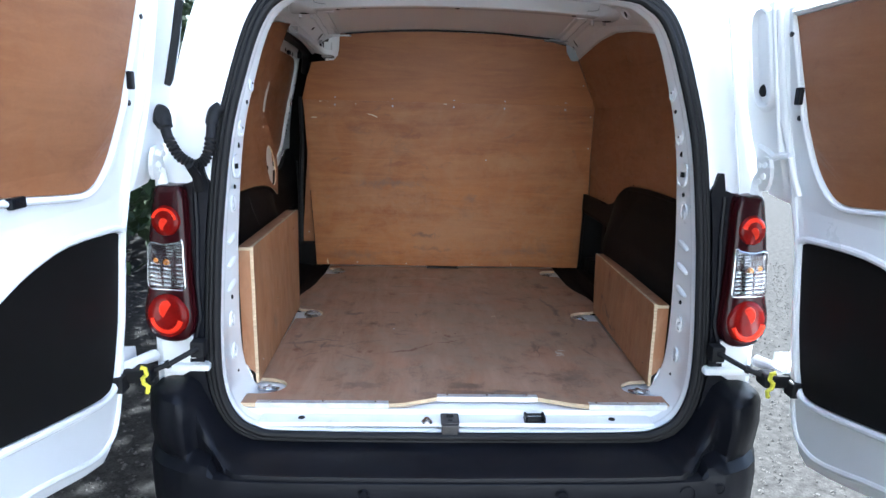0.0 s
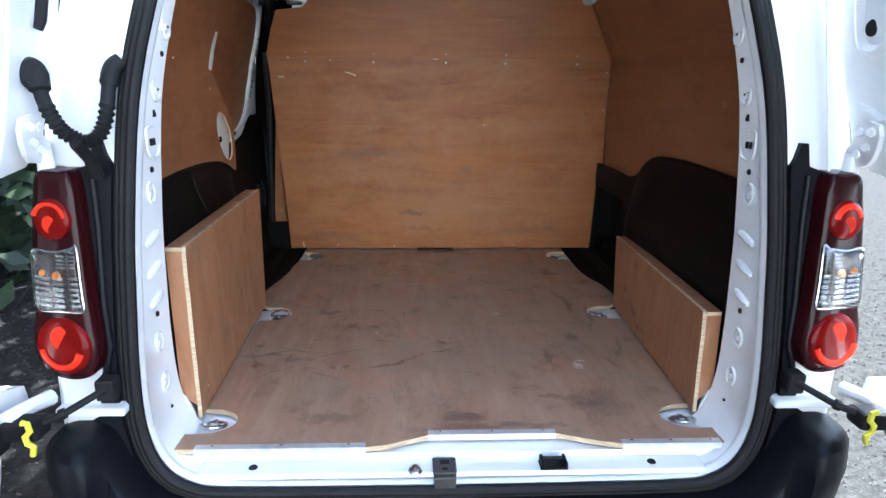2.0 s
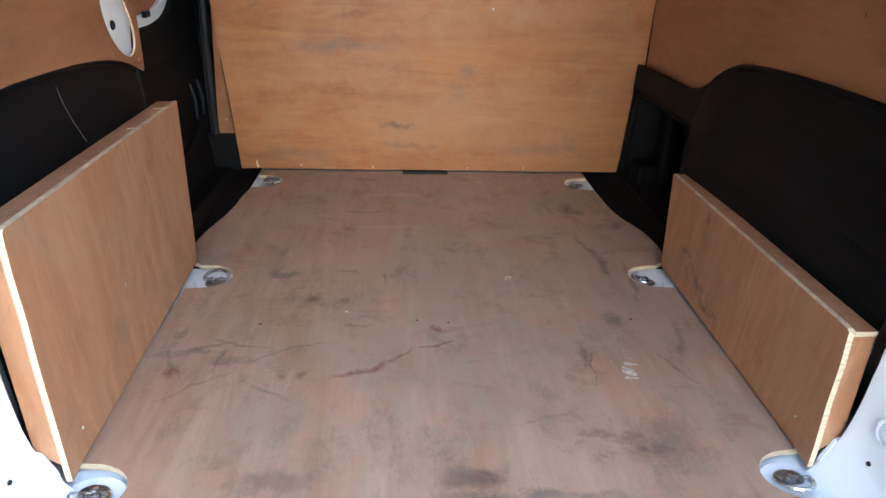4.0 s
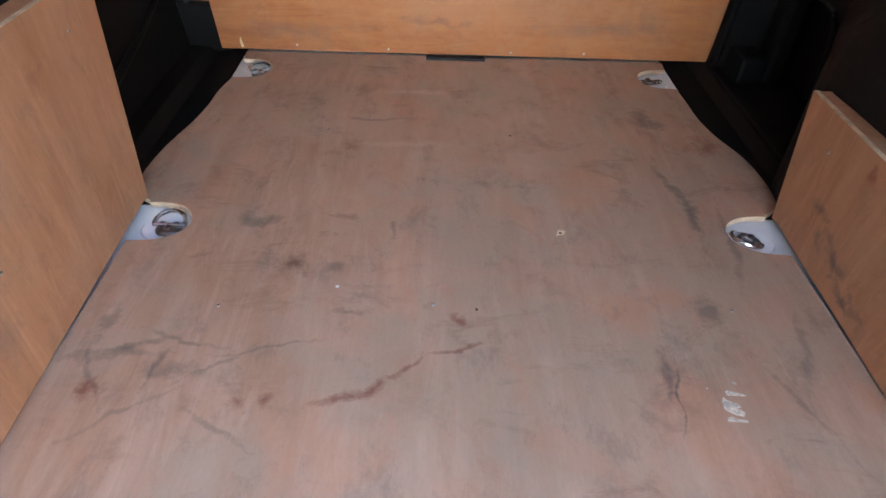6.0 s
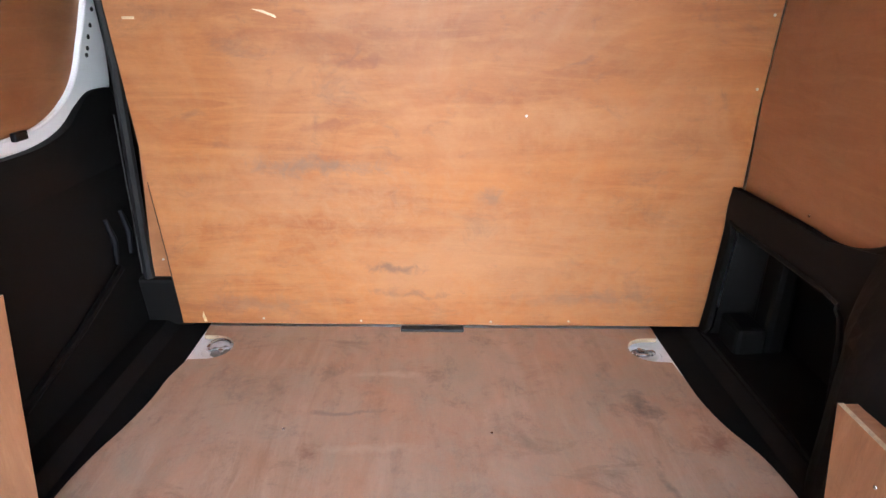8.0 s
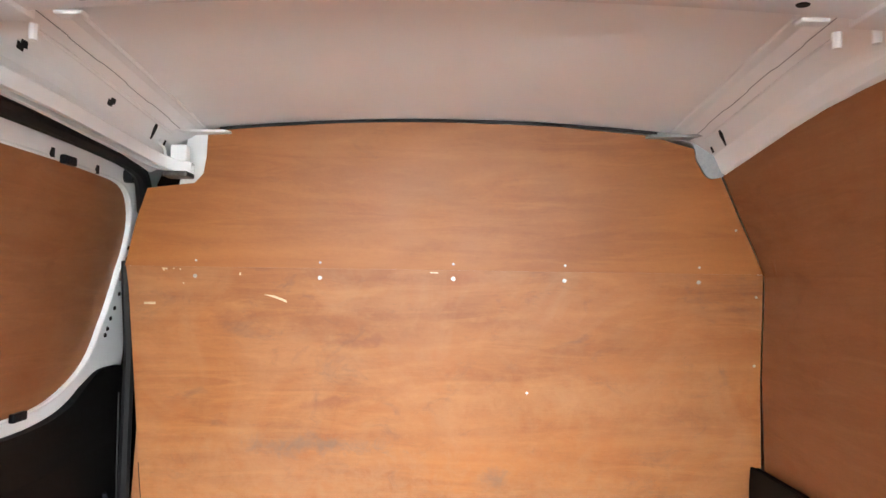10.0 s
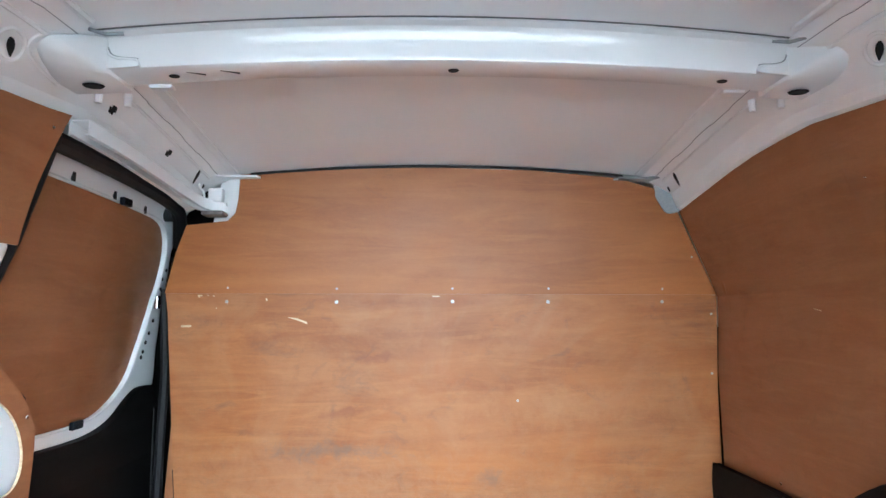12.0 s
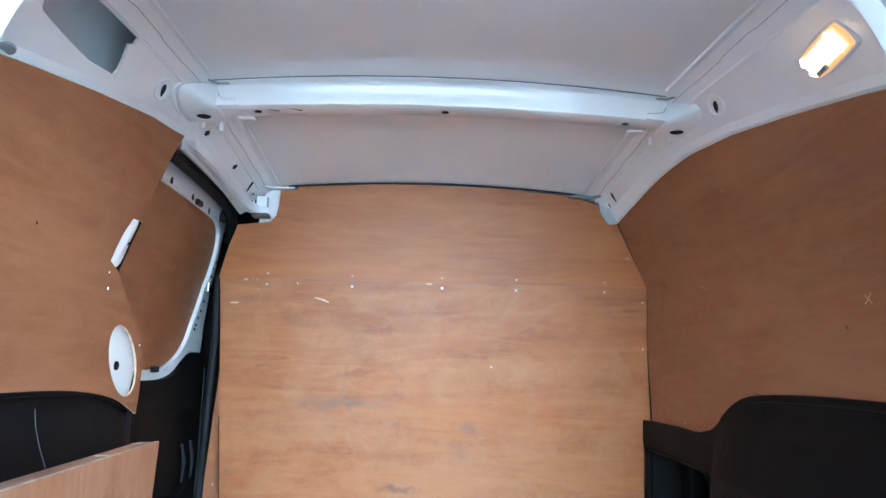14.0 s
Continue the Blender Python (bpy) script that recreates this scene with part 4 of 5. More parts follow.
for s in (-1, 1):
    door = rear_door(s)
    if s < 0:
        hose = [(-.752, .206, 1.382), (-.749, .200, 1.362), (-.741, .192, 1.336), (-.725, .181, 1.308), (-.706, .173, 1.284), (-.685, .173, 1.271), (-.669, .180, 1.264), (-.655, .192, 1.273), (-.647, .206, 1.297), (-.645, .222, 1.330), (-.646, .240, 1.364), (-.642, .254, 1.392), (-.630, .264, 1.404)]
        run = curve(hose, 6)
        rad = []
        for i in range(len(run)):
            f = i / (len(run) - 1)
            ribbed = 0.0022 * (1 if i % 2 else -1) if 0.2 < f < 0.75 else 0
            rad.append(0.0125 + ribbed + (0.006 if f < 0.12 else 0) + (0.004 if f > 0.82 else 0))
        gaiter = part("cable_gaiter", tube(run, rad, 12), RUBBER, van, "black ribbed rubber cable gaiter", True)
        part("gaiter_foot", disc((-.757, .200, 1.380), (0.75, -0.65, 0.1), 0.024, 0.014, 18, 1.25), RUBBER, gaiter, smooth=True)
        part("gaiter_tail", tube([(-.680, .158, 1.264), (-.675, .19, 1.235), (-.678, .215, 1.20)], [0.010, 0.012, 0.014], 8), RUBBER, gaiter, smooth=True)
        part("rubber_strip", tube([Vector((-.735, .20, 1.455)), Vector((-.731, .205, 1.47)), Vector((-.715, .215, 1.56)), Vector((-.70, .225, 1.66))], [0.008, 0.010, 0.010, 0.010], 10), RUBBER, door, "black rubber buffer strip", True)
    else:
        def pocket_at(u, v, lift=0.0):
            return Vector((XC + lerp_table(DOOR_X, v) + 0.016 - lift, u, v))

        rim = smooth_loop([(.168, 1.445), (.20, 1.437), (.226, 1.46), (.230, 1.56), (.226, 1.655), (.172, 1.655), (.162, 1.56), (.160, 1.48)], 3)
        bm = loft([[pocket_at(u, v, h) for u, v in grown(rim, g)] for g, h in ((0.014, 0.001), (0.008, 0.010), (0.002, 0.012), (-0.004, 0.008), (-0.010, 0.002))])
        bm.verts.ensure_lookup_table()
        bm.faces.new(list(bm.verts)[-len(rim):])
        part("wiring_pocket", bm, PAINT, door, "pressed wiring pocket", True)
        part("grommet_hole", disc(pocket_at(.199, 1.476, 0.003), (-1, -0.4, 0), 0.013, 0.003, 18, 1.2), DARK, door, "black oval grommet hole")
        part("hinge_ledge", tube([pocket_at(u, v, 0.001) for u, v in ((.10, 1.318), (.150, 1.318), (.172, 1.312), (.20, 1.325), (.236, 1.335))], 0.009, 8), PAINT, door, smooth=True)
        part("hinge_ledge", tube([pocket_at(u, v, 0.001) for u, v in ((.090, 1.225), (.098, 1.27), (.10, 1.318))], 0.008, 8), PAINT, door, smooth=True)
        part("door_crease", tube([pocket_at(u, v, 0.0) for u, v in ((.148, 1.32), (.142, 1.42), (.146, 1.55), (.150, 1.66))], 0.006, 8), PAINT, door, smooth=True)
        part("body_seam", tube([Vector((.684 + (1.562 - z) * .14, .2445 + .09 * (z - 1.4), z)) for z in (1.21, 1.3, 1.4, 1.5, 1.6, 1.66)], 0.003, 6), PAINT, van, smooth=True)


# ---- inner shell ----
WALL_REAR = [(0.58, 0.730), (1.0, 0.738), (1.25, 0.742), (1.45, 0.735), (1.55, 0.712), (1.62, 0.690), (1.70, 0.655), (1.80, 0.60)]
WALL_FRONT = [(0.58, 0.735), (1.0, 0.747), (1.24, 0.731), (1.40, 0.731), (1.445, 0.728), (1.55, 0.680), (1.62, 0.646), (1.66, 0.628), (1.72, 0.60), (1.80, 0.56)]
TOP_EDGE = [(0.40, 1.595), (0.55, 1.632), (0.76, 1.673), (0.96, 1.706), (1.15, 1.722), (1.35, 1.709), (1.684, 1.660), (1.80, 1.642)]
CROWN = [(0.25, 1.815), (0.40, 1.828), (1.03, 1.846), (1.35, 1.816), (1.672, 1.780), (1.75, 1.770)]


def bulk_y(z):
    """The bulkhead leans back as it rises."""
    return 1.797 - 0.107 * (z - 0.6)


def wall_x(z, y=1.1):
    f = max(0.0, min(1.0, (y - 1.1) / 0.6))
    return lerp_table(WALL_REAR, z) * (1 - f) + lerp_table(WALL_FRONT, z) * f


def roof_z(x, y):
    return lerp_table(CROWN, y) - 0.030 * (x / 0.55) ** 2


xs, ys = [-0.60 + 0.06 * i for i in range(21)], [0.25, 0.4, 0.6, 0.8, 1.0, 1.15, 1.3, 1.4, 1.5, 1.6, 1.68, 1.75]
roof = part("roof_skin", loft([[Vector((x, y, roof_z(x, y))) for x in xs] for y in ys], closed=False), PAINT, van, "bare white painted roof skin", True)
for s in (-1, 1):
    part("roof_seam", tube([Vector((s * (0.520 + 0.01 * (y < 0.7)), y, roof_z(0.52, y) - 0.001)) for y in (0.45, 0.7, 0.98)], 0.005, 6), PAINT, roof, smooth=True)
    part("roof_seam", tube([Vector((s * 0.512, y, roof_z(0.512, y) - 0.001)) for y in (1.14, 1.3, 1.5, 1.66)], 0.004, 6), PAINT, roof, smooth=True)
part("sealant_bead", tube([Vector((x, 1.008, roof_z(x, 1.008) - 0.001)) for x in xs[1:-1]], 0.0016, 6), SEALER, roof, "grey sealant bead along the beam", True)
part("sealant_bead", tube([Vector((x, 1.668, roof_z(x, 1.668) - 0.005)) for x in xs[2:-2]], 0.0034, 6), RUBBER, roof, "dark rubber edging over the bulkhead", True)


def rail_point(s, y, v):
    zt = lerp_table(TOP_EDGE, y)
    mid = lerp_table([(0.40, 1.702), (0.90, 1.757), (1.25, 1.757), (1.684, 1.704)], y)
    w = wall_x(zt, y)
    pts = [(0.0, 0.530, roof_z(0.530, y) - 0.002), (0.12, 0.545, roof_z(0.545, y) - 0.012), (0.30, 0.570, roof_z(0.55, y) * 0.5 + mid * 0.5), (0.55, min(0.606, w - 0.02), mid),
           (0.80, w - 0.014, zt + 0.024), (0.93, w - 0.006, zt + 0.006), (1.0, w + 0.012, zt - 0.003)]
    for (a, x0, z0), (b, x1, z1) in zip(pts, pts[1:]):
        if v <= b + 1e-9:
            f = (v - a) / (b - a)
            return Vector((s * (x0 + (x1 - x0) * f), y, z0 + (z1 - z0) * f))
    return Vector((s * pts[-1][1], y, pts[-1][2]))


def stepped(y, pitch, lo, hi):
    """A seam that jogs between two levels."""
    f = (y / pitch) % 1.0
    return lo + (hi - lo) * max(0.0, min(1.0, 16 * (0.5 - abs(2 * f - 1) * 0.5) - 3.5))


RAIL_V = [0.06, 0.12, 0.2, 0.30, 0.42, 0.55, 0.68, 0.80, 0.87, 0.93]
for s in (-1, 1):
    o = [(0.42, 0.0), (1.682, 0.0), (1.688, 1.0), (0.42, 1.0)]
    holes = [[(0.525, 0.56), (0.54, 0.60), (0.705, 0.695), (0.788, 0.70), (0.785, 0.65), (0.74, 0.42), (0.75, 0.385), (0.742, 0.30), (0.71, 0.30), (0.60, 0.32), (0.535, 0.35)]] if s < 0 else []
    rail = part("roof_rail", sheet(o, lambda u, v: rail_point(s, u, v), (s * 0.004, 0, 0.003), holes=holes, cuts_u=span(0.42, 1.68, 24), cuts_v=RAIL_V), PAINT, van, "white pressed steel roof rail", True)
    for p in rail.data.polygons:
        p.use_smooth = False
    # keyhole, slots and marks on the rail
    ky = 0.935 if s < 0 else 0.918
    c = rail_point(s, ky, 0.53)
    tv = (rail_point(s, ky, 0.58) - rail_point(s, ky, 0.48)).normalized()
    ty = (rail_point(s, ky + 0.02, 0.53) - rail_point(s, ky - 0.02, 0.53)).normalized()
    n = tv.cross(ty) * s
    n = n if n.z < 0 else -n
    tv, ty = (tv + ty * 1.1).normalized(), (ty - tv * 0.6).normalized()
    slot = [(0.0055 * math.sin(a), -0.015 * math.cos(a)) for a in [math.tau * i / 14 for i in range(14)]]
    slot = [(a * (0.45 if b > 0.011 else 1), b * (1.5 if b > 0.011 else 1)) for a, b in slot]
    part("keyhole", sheet(slot, lambda u, v: c + ty * u + tv * v + n * 0.003, n * -0.002), DARK, rail, "black keyhole slot")
    part("keyhole_rim", tube([c + n * 0.001 + ty * 0.021 * math.sin(a) + tv * 0.031 * math.cos(a) for a in [math.tau * i / 22 for i in range(22)]], 0.0035, 6, True), PAINT, rail, smooth=True)
    joint = [rail_point(s, y, stepped(y, 0.24, 0.130, 0.146)) + n * 0.0006 for y in span(0.43, 1.03, 60)]
    part("panel_joint", tube(joint, 0.0008, 5), GREYVOID, rail, "thin grey panel joint")
    joint = [rail_point(s, y, stepped(y, 0.17, 0.145, 0.160)) + n * 0.0006 for y in span(1.13, 1.64, 70)]
    part("panel_joint", tube(joint, 0.0009, 5), GREYVOID, rail)
    part("flange_step", tube([rail_point(s, y, 0.30) for y in span(0.42, 1.03, 16)], 0.004, 6), PAINT, rail, smooth=True)
    for y, v in ((1.203, 0.50), (1.43, 0.45), (1.585, 0.42), (1.648, 0.47)) if s < 0 else ((1.585, 0.42), (1.65, 0.47)):
        c = rail_point(s, y, v)
        tz = n.cross(Vector((0, 1, 0))).normalized()
        tz = tz if tz.z > 0 else -tz
        cut = [(-.010, -.008), (.003, -.009), (.004, -.003), (.011, -.002), (.010, .008), (-.002, .008), (-.003, .002), (-.010, .003)] if y < 1.5 else [(-.004, -.006), (-.0015, -.020), (.0015, -.020), (.004, -.006), (.006, .006), (.003, .017), (-.003, .017), (-.006, .006)] if y < 1.62 else [(-.003, -.007), (.003, -.007), (.003, .007), (-.003, .007)]
        part("rail_slot", sheet(cut, lambda u, v: c + Vector((0, u - 0.9 * v, 0)) + tz * v + n * 0.003, n * -0.002), DARK, rail, "black notched hole")
    part("rail_bead", tube([rail_point(s, y, 0.30) + Vector((-s * 0.001, 0, -0.002)) for y in span(1.13, 1.68, 10)], 0.0035, 6), PAINT, rail, smooth=True)
    if s < 0:
        part("rail_plug", disc(rail_point(s, 0.555, 0.86), Vector((0.5, 0, -0.9)), 0.016, 0.004, 16, 0.8), GREYVOID, rail, "grey rubber plug")
        part("recess_back", sheet([(0.44, 1.60), (0.97, 1.60), (0.97, 1.86), (0.44, 1.86)], lambda u, v: (-0.735 + 0.45 * (v - 1.62), u, v), (-0.004, 0, 0)), PAINT, rail, "grey inner metal in the rail opening")
    # bracket at the bulkhead corner
    zb = roof_z(0.52, 1.65) - 0.010
    o = [(s * 0.455, 1.668), (s * 0.462, 1.648), (s * 0.535, 1.640), (s * 0.552, 1.622), (s * 0.575, 1.622), (s * 0.578, 1.668)]
    bm = sheet(o, lambda u, v: (u, v, zb - 0.004 * max(0, (abs(u) - 0.50) / 0.07)), (0, 0, -0.005))
    if s < 0:
        block(s * 0.545, s * 0.580, 1.648, 1.672, 1.676, 1.712, 0.003, bm=bm)
        rim = curve([(s * 0.552, 1.626, zb - 0.006), (s * 0.578, 1.624, zb - 0.010), (s * 0.592, 1.626, zb - 0.020), (s * 0.594, 1.630, zb - 0.036), (s * 0.586, 1.634, zb - 0.046), (s * 0.584, 1.638, zb - 0.070)], 4)
        tube(rim, 0.0028, 6, bm=bm)
    part("corner_bracket", bm, GREYVOID if s > 0 else PAINT, rail, "grey galvanised corner bracket" if s > 0 else "white folded corner bracket")
    if s > 0:
        cap = smooth_run([(.462, 1.742), (.520, 1.739), (.556, 1.733), (.566, 1.715), (.568, 1.698), (.577, 1.682), (.590, 1.661), (.604, 1.655), (.622, 1.658)], 3) + [(.652, 1.674), (.61, 1.755), (.545, 1.776), (.465, 1.752)]
        part("rail_end", sheet(cap, lambda u, v: (u, 1.674 - 0.04 * (v - 1.65), v), (0, 0.005, 0)), GREYVOID, rail, "turned grey end of the rail")
    for x, y in ((0.545, 1.150), (0.585, 1.130)):
        part("locating_pin", disc((s * x, y, 1.768), (0, 0, -1), 0.007, 0.022, 10), PAINT, rail, smooth=True)

# cross beam
BX = 0.009


def beam_base(x):
    return 1.784 - 0.024 * (x / 0.565) ** 2


loops = []
for i in range(45):
    x = -0.545 + 1.09 * i / 44
    base = beam_base(x)
    top = roof_z(x + BX, 1.025) - 0.002
    pts = [(1.010, top + 0.003), (1.011, top - 0.003), (1.024, top - 0.006), (1.0285, top - 0.012), (1.0315, base + 0.008), (1.0335, base + 0.002), (1.039, base), (1.097, base + 0.001), (1.105, base + 0.005), (1.108, base + 0.05)]
    loops.append([Vector((x + BX, y, z)) for y, z in pts])
beam = part("roof_beam", loft(loops, closed=False), PAINT, van, "white pressed steel roof cross beam", True)
for s in (-1, 1):
    bm = bmesh.new()
    for x, y, z in ((.526, 1.030, 1.757), (.598, 1.028, 1.753), (.625, 1.06, 1.753), (.63, 1.118, 1.754), (.526, 1.114, 1.757), (.528, 1.026, 1.815), (.548, .992, 1.803), (.572, .952, 1.783), (.590, .955, 1.770), (.60, .985, 1.759), (.63, 1.0, 1.79), (.63, 1.118, 1.80), (.528, 1.114, 1.816)):
        bm.verts.new((BX + s * x, y, z))
    bmesh.ops.convex_hull(bm, input=list(bm.verts))
    bmesh.ops.dissolve_limit(bm, angle_limit=0.12, verts=bm.verts, edges=bm.edges)
    bmesh.ops.bevel(bm, geom=list(bm.edges), offset=0.005, segments=2, affect="EDGES", profile=0.5)
    foot = part("beam_foot", bm, PAINT, beam, smooth=True)
    # stepped plate lapped over the beam, with its turned edge
    step = [(.480, beam_base(.480) + 0.001), (.484, 1.7775), (.510, 1.7795), (.526, 1.786), (.534, 1.806), (.552, 1.812), (.570, 1.806), (.590, 1.786), (.600, 1.757)]
    run = smooth_run(step[:6], 3)
    part("lap_plate", sheet([(BX + s * x, z) for x, z in smooth_run(step, 3)], lambda u, v: (u, 1.0255, v), (0, 0.007, 0)), PAINT, foot)
    part("plate_edge", tube([Vector((BX + s * x, 1.0255, z)) for x, z in run], 0.0022, 6), PAINT, foot, smooth=True)
    # grey tube puts the shade of the plate's gap into colour
    part("plate_gap_shade", tube([Vector((BX + s * (x - 0.001), 1.0285, z + 0.003)) for x, z in run[3:]], 0.0012, 5), GREYVOID, foot, "thin grey line drawn as the shaded gap along the plate")
    part("foot_rim", tube(curve([(BX + s * .552, 1.000, 1.812), (BX + s * .574, .962, 1.790), (BX + s * .592, .950, 1.774), (BX + s * .604, .962, 1.760), (BX + s * .612, 1.0, 1.752), (BX + s * .618, 1.055, 1.748)], 4), 0.003, 6), PAINT, foot, smooth=True)
    part("beam_hole", disc((BX + s * 0.569, 1.068, 1.7525), (0, 0, -1), 0.017, 0.002, 18, 0.75), DARK, beam, "black oval hole")
    part("beam_hole", disc((BX + s * 0.443, 1.068, beam_base(0.443) + 0.0005), (0, 0, -1), 0.009, 0.002, 14, 0.75), DARK, beam)
    part("beam_tab", block(BX + s * 0.462, BX + s * 0.500, 1.104, 1.122, 1.764, 1.770, 0.002), PAINT, beam)
    part("seam_mark", tube([(BX + s * 0.500, 1.016, roof_z(0.508, 1.03) - 0.006), (BX + s * 0.522, 1.008, roof_z(0.52, 1.03) - 0.010), (BX + s * 0.535, 0.985, roof_z(0.52, 1.0) - 0.012)], 0.0030, 8), GREYVOID, beam, "grey sealer smear at the beam end")
part("beam_hole", disc((BX + 0.003, 1.070, beam_base(0) + 0.0005), (0, 0, -1), 0.009, 0.002, 14, 0.75), DARK, beam)
for x in (-0.344, -0.398):
    m = Matrix.Translation((x, 1.062, beam_base(x) + 0.0005)) @ pose(0, 0, 0, 0, 0, 24)
    part("beam_slit", box_into(bmesh.new(), m, 0.030, 0.0022, 0.003), DARK, beam, "narrow black slit")

# white side skin behind the linings
o = [(0.40, 0.60), (1.19, 0.60), (1.19, 1.07), (1.232, 1.10), (1.252, 1.16), (1.232, 1.25), (1.15, 1.32), (1.090, 1.385), (1.105, 1.45), (1.125, 1.512), (1.140, 1.70), (0.40, 1.60)]
skin = part("inner_side", sheet(o, lambda u, v: (-wall_x(v) - 0.001, u, v), (-0.004, 0, 0), cuts_v=span(1.0, 1.7, 12)), PAINT, van)
part("skin_hole", disc((-wall_x(1.167), 1.153, 1.167), (1, 0, 0), 0.011, 0.003, 16), DARK, skin, "black punched hole")
cover = smooth_loop([(1.036, 1.404), (1.046, 1.384), (1.074, 1.386), (1.098, 1.416), (1.116, 1.458), (1.124, 1.498), (1.112, 1.512), (1.088, 1.508), (1.064, 1.476)], 3)
cover_part = part("post_bracket", pillow(cover, lambda u, v, h: (-wall_x(v) + 0.002 + h, u, v), 0.016, 0.004, 0.006), PAINT, skin, "rounded white bracket on the door post", True)
part("bracket_mark", tube([(-wall_x(1.447) + 0.0185, 1.078, 1.447), (-wall_x(1.444) + 0.0185, 1.090, 1.443), (-wall_x(1.449) + 0.0185, 1.100, 1.449)], 0.0018, 6), DARK, cover_part, "small dark cut mark")
part("post_seal", tube([Vector((-wall_x(z) - 0.020, y, z)) for y, z in ((1.165, 1.70), (1.175, 1.52), (1.125, 1.39), (1.165, 1.31), (1.255, 1.24), (1.275, 1.10), (1.245, 0.62))], 0.013, 8), RUBBER, van, "black rubber seal round the side door", True)

floor_pan = part("floor_pan", block(-0.70, 0.70, 0.232, 1.92, 0.50, 0.581), PAINT, van, "white steel floor under the boards")
for s in (-1, 1):
    o = [(0.604, 1.075), (0.90, 1.075), (0.90, 1.92), (0.604, 1.92)]
    part("side_step", sheet([(s * a, b) for a, b in o], lambda u, v: (u, v, 0.5835 + 0.02 * max(0, min(1, (abs(u) - 0.68) / 0.03))), (0, 0, -0.002), cuts_u=[s * 0.68, s * 0.69, s * 0.70, s * 0.71]), LINER, floor_pan, "black plastic step beside the floor board")

# interior lamp on the rail
c = rail_point(1, 0.566, 0.60)
axis_n = Vector((-0.80, 0, -0.60))
m = Matrix.Translation(c + axis_n * 0.004) @ axis_n.to_track_quat("Z", "Y").to_matrix().to_4x4() @ pose(0, 0, 0, 0, 0, 8)
lamp = thing("interior_lamp", "lit warm interior lamp on the white roof rail", "interior lamp", c)
shape = smooth_loop([(-.052, -.014), (-.052, .014), (-.040, .025), (.040, .025), (.052, .014), (.052, -.014), (.040, -.025), (-.040, -.025)], 3)
part("base", pillow(grown(shape, 0.004), lambda u, v, h: m @ Vector((u, v, h)), 0.006, 0.004, 0.004), PAINT, lamp, smooth=True)
part("lens_rim", pillow(shape, lambda u, v, h: m @ Vector((u, v, h + 0.004)), 0.010, 0.002, 0.005), AMBER_GLOW, lamp, "amber-lit edge of the lens", True)
part("diffuser", pillow(grown(shape, -0.0075), lambda u, v, h: m @ Vector((u, v, h + 0.012)), 0.008, 0.002, 0.004), GLOW, lamp, "glowing warm diffuser", True)
part("switch", box_into(bmesh.new(), m @ pose(-0.018, -0.019, 0.021), 0.026, 0.009, 0.006, 0.002), GREYVOID, lamp, "small grey switch")

# ---- plywood floor ----
def side_outline(s):
    arc1 = [(s * (0.575 - 0.072 * math.sin(radians(a))), 0.338 - 0.053 * math.cos(radians(a))) for a in range(0, 181, 12)]
    arc2 = [(s * (0.575 - 0.072 * math.sin(radians(a))), 1.003 - 0.057 * math.cos(radians(a))) for a in range(0, 181, 12)]
    arc3 = [(s * (0.555 - 0.058 * math.sin(radians(a))), 1.680 - 0.057 * math.cos(radians(a))) for a in range(0, 181, 12)]
    run = [(s * .640, .226), (s * .640, .285)] + arc1 + [(s * .6005, .393), (s * .6005, .944)] + arc2 + [(s * .6005, 1.0605)]
    wave = [(.638, 1.10), (.648, 1.18), (.638, 1.28), (.608, 1.37), (.592, 1.46), (.590, 1.54), (.586, 1.620)] if s > 0 else [(.640, 1.10), (.650, 1.17), (.640, 1.27), (.618, 1.37), (.605, 1.46), (.602, 1.54), (.588, 1.620)]
    run += smooth_run([(s * .6005, 1.066)] + [(s * a, b) for a, b in wave], 4)
    return run + arc3 + [(s * .588, 1.739), (s * .592, 1.790)]


L_side, R_side = side_outline(-1), side_outline(1)
outline = [(-.195, .226), (-.15, .232), (-.06, .268), (.232, .272), (.33, .236), (.375, .226)] + R_side + [(.085, 1.790), (.085, 1.766), (-.085, 1.766), (-.085, 1.790)] + L_side[::-1]
floor_board = thing("plywood_floor", "scuffed and stained plywood load floor board", "floor board", (0, 1.0, FLOOR - 0.012))
part("board", sheet(outline, lambda u, v: (u, v, FLOOR), (0, 0, -0.012), edge_slot=1), [PLY_FLOOR, PLY_EDGE], floor_board)
for x0, x1, y in ((-.565, -.195, .2255), (-.057, .235, .2705), (.376, .600, .2255)):
    bm = block(x0, x1, y - 0.0035, y + 0.015, FLOOR + 0.0005, FLOOR + 0.0022)
    block(x0, x1, y - 0.0035, y - 0.0015, FLOOR - 0.013, FLOOR + 0.0005, bm=bm)
    strip = part("edge_strip", bm, ALU, floor_board, "worn aluminium edging strip")
    for f in (0.1, 0.5, 0.9):
        part("rivet", disc((x0 + (x1 - x0) * f, y + 0.008, FLOOR + 0.0022), (0, 0, 1), 0.0035, 0.0015, 10), STEEL, strip)
for x, y in ((-.527, .31), (-.393, .788), (.185, .993), (-.21, .837), (.02, .79), (.44, .80), (.12, 1.35), (-.30, 1.36), (-.05, .80)):
    part("screw", disc((x, y, FLOOR + 0.0002), (0, 0, 1), 0.0032, 0.0006, 10), STEEL, floor_board)
part("slot_strip", block(-.083, .083, 1.764, 1.788, FLOOR - 0.010, FLOOR + 0.007, 0.003), RUBBER, floor_board, "black rubber strip in the board's slot")
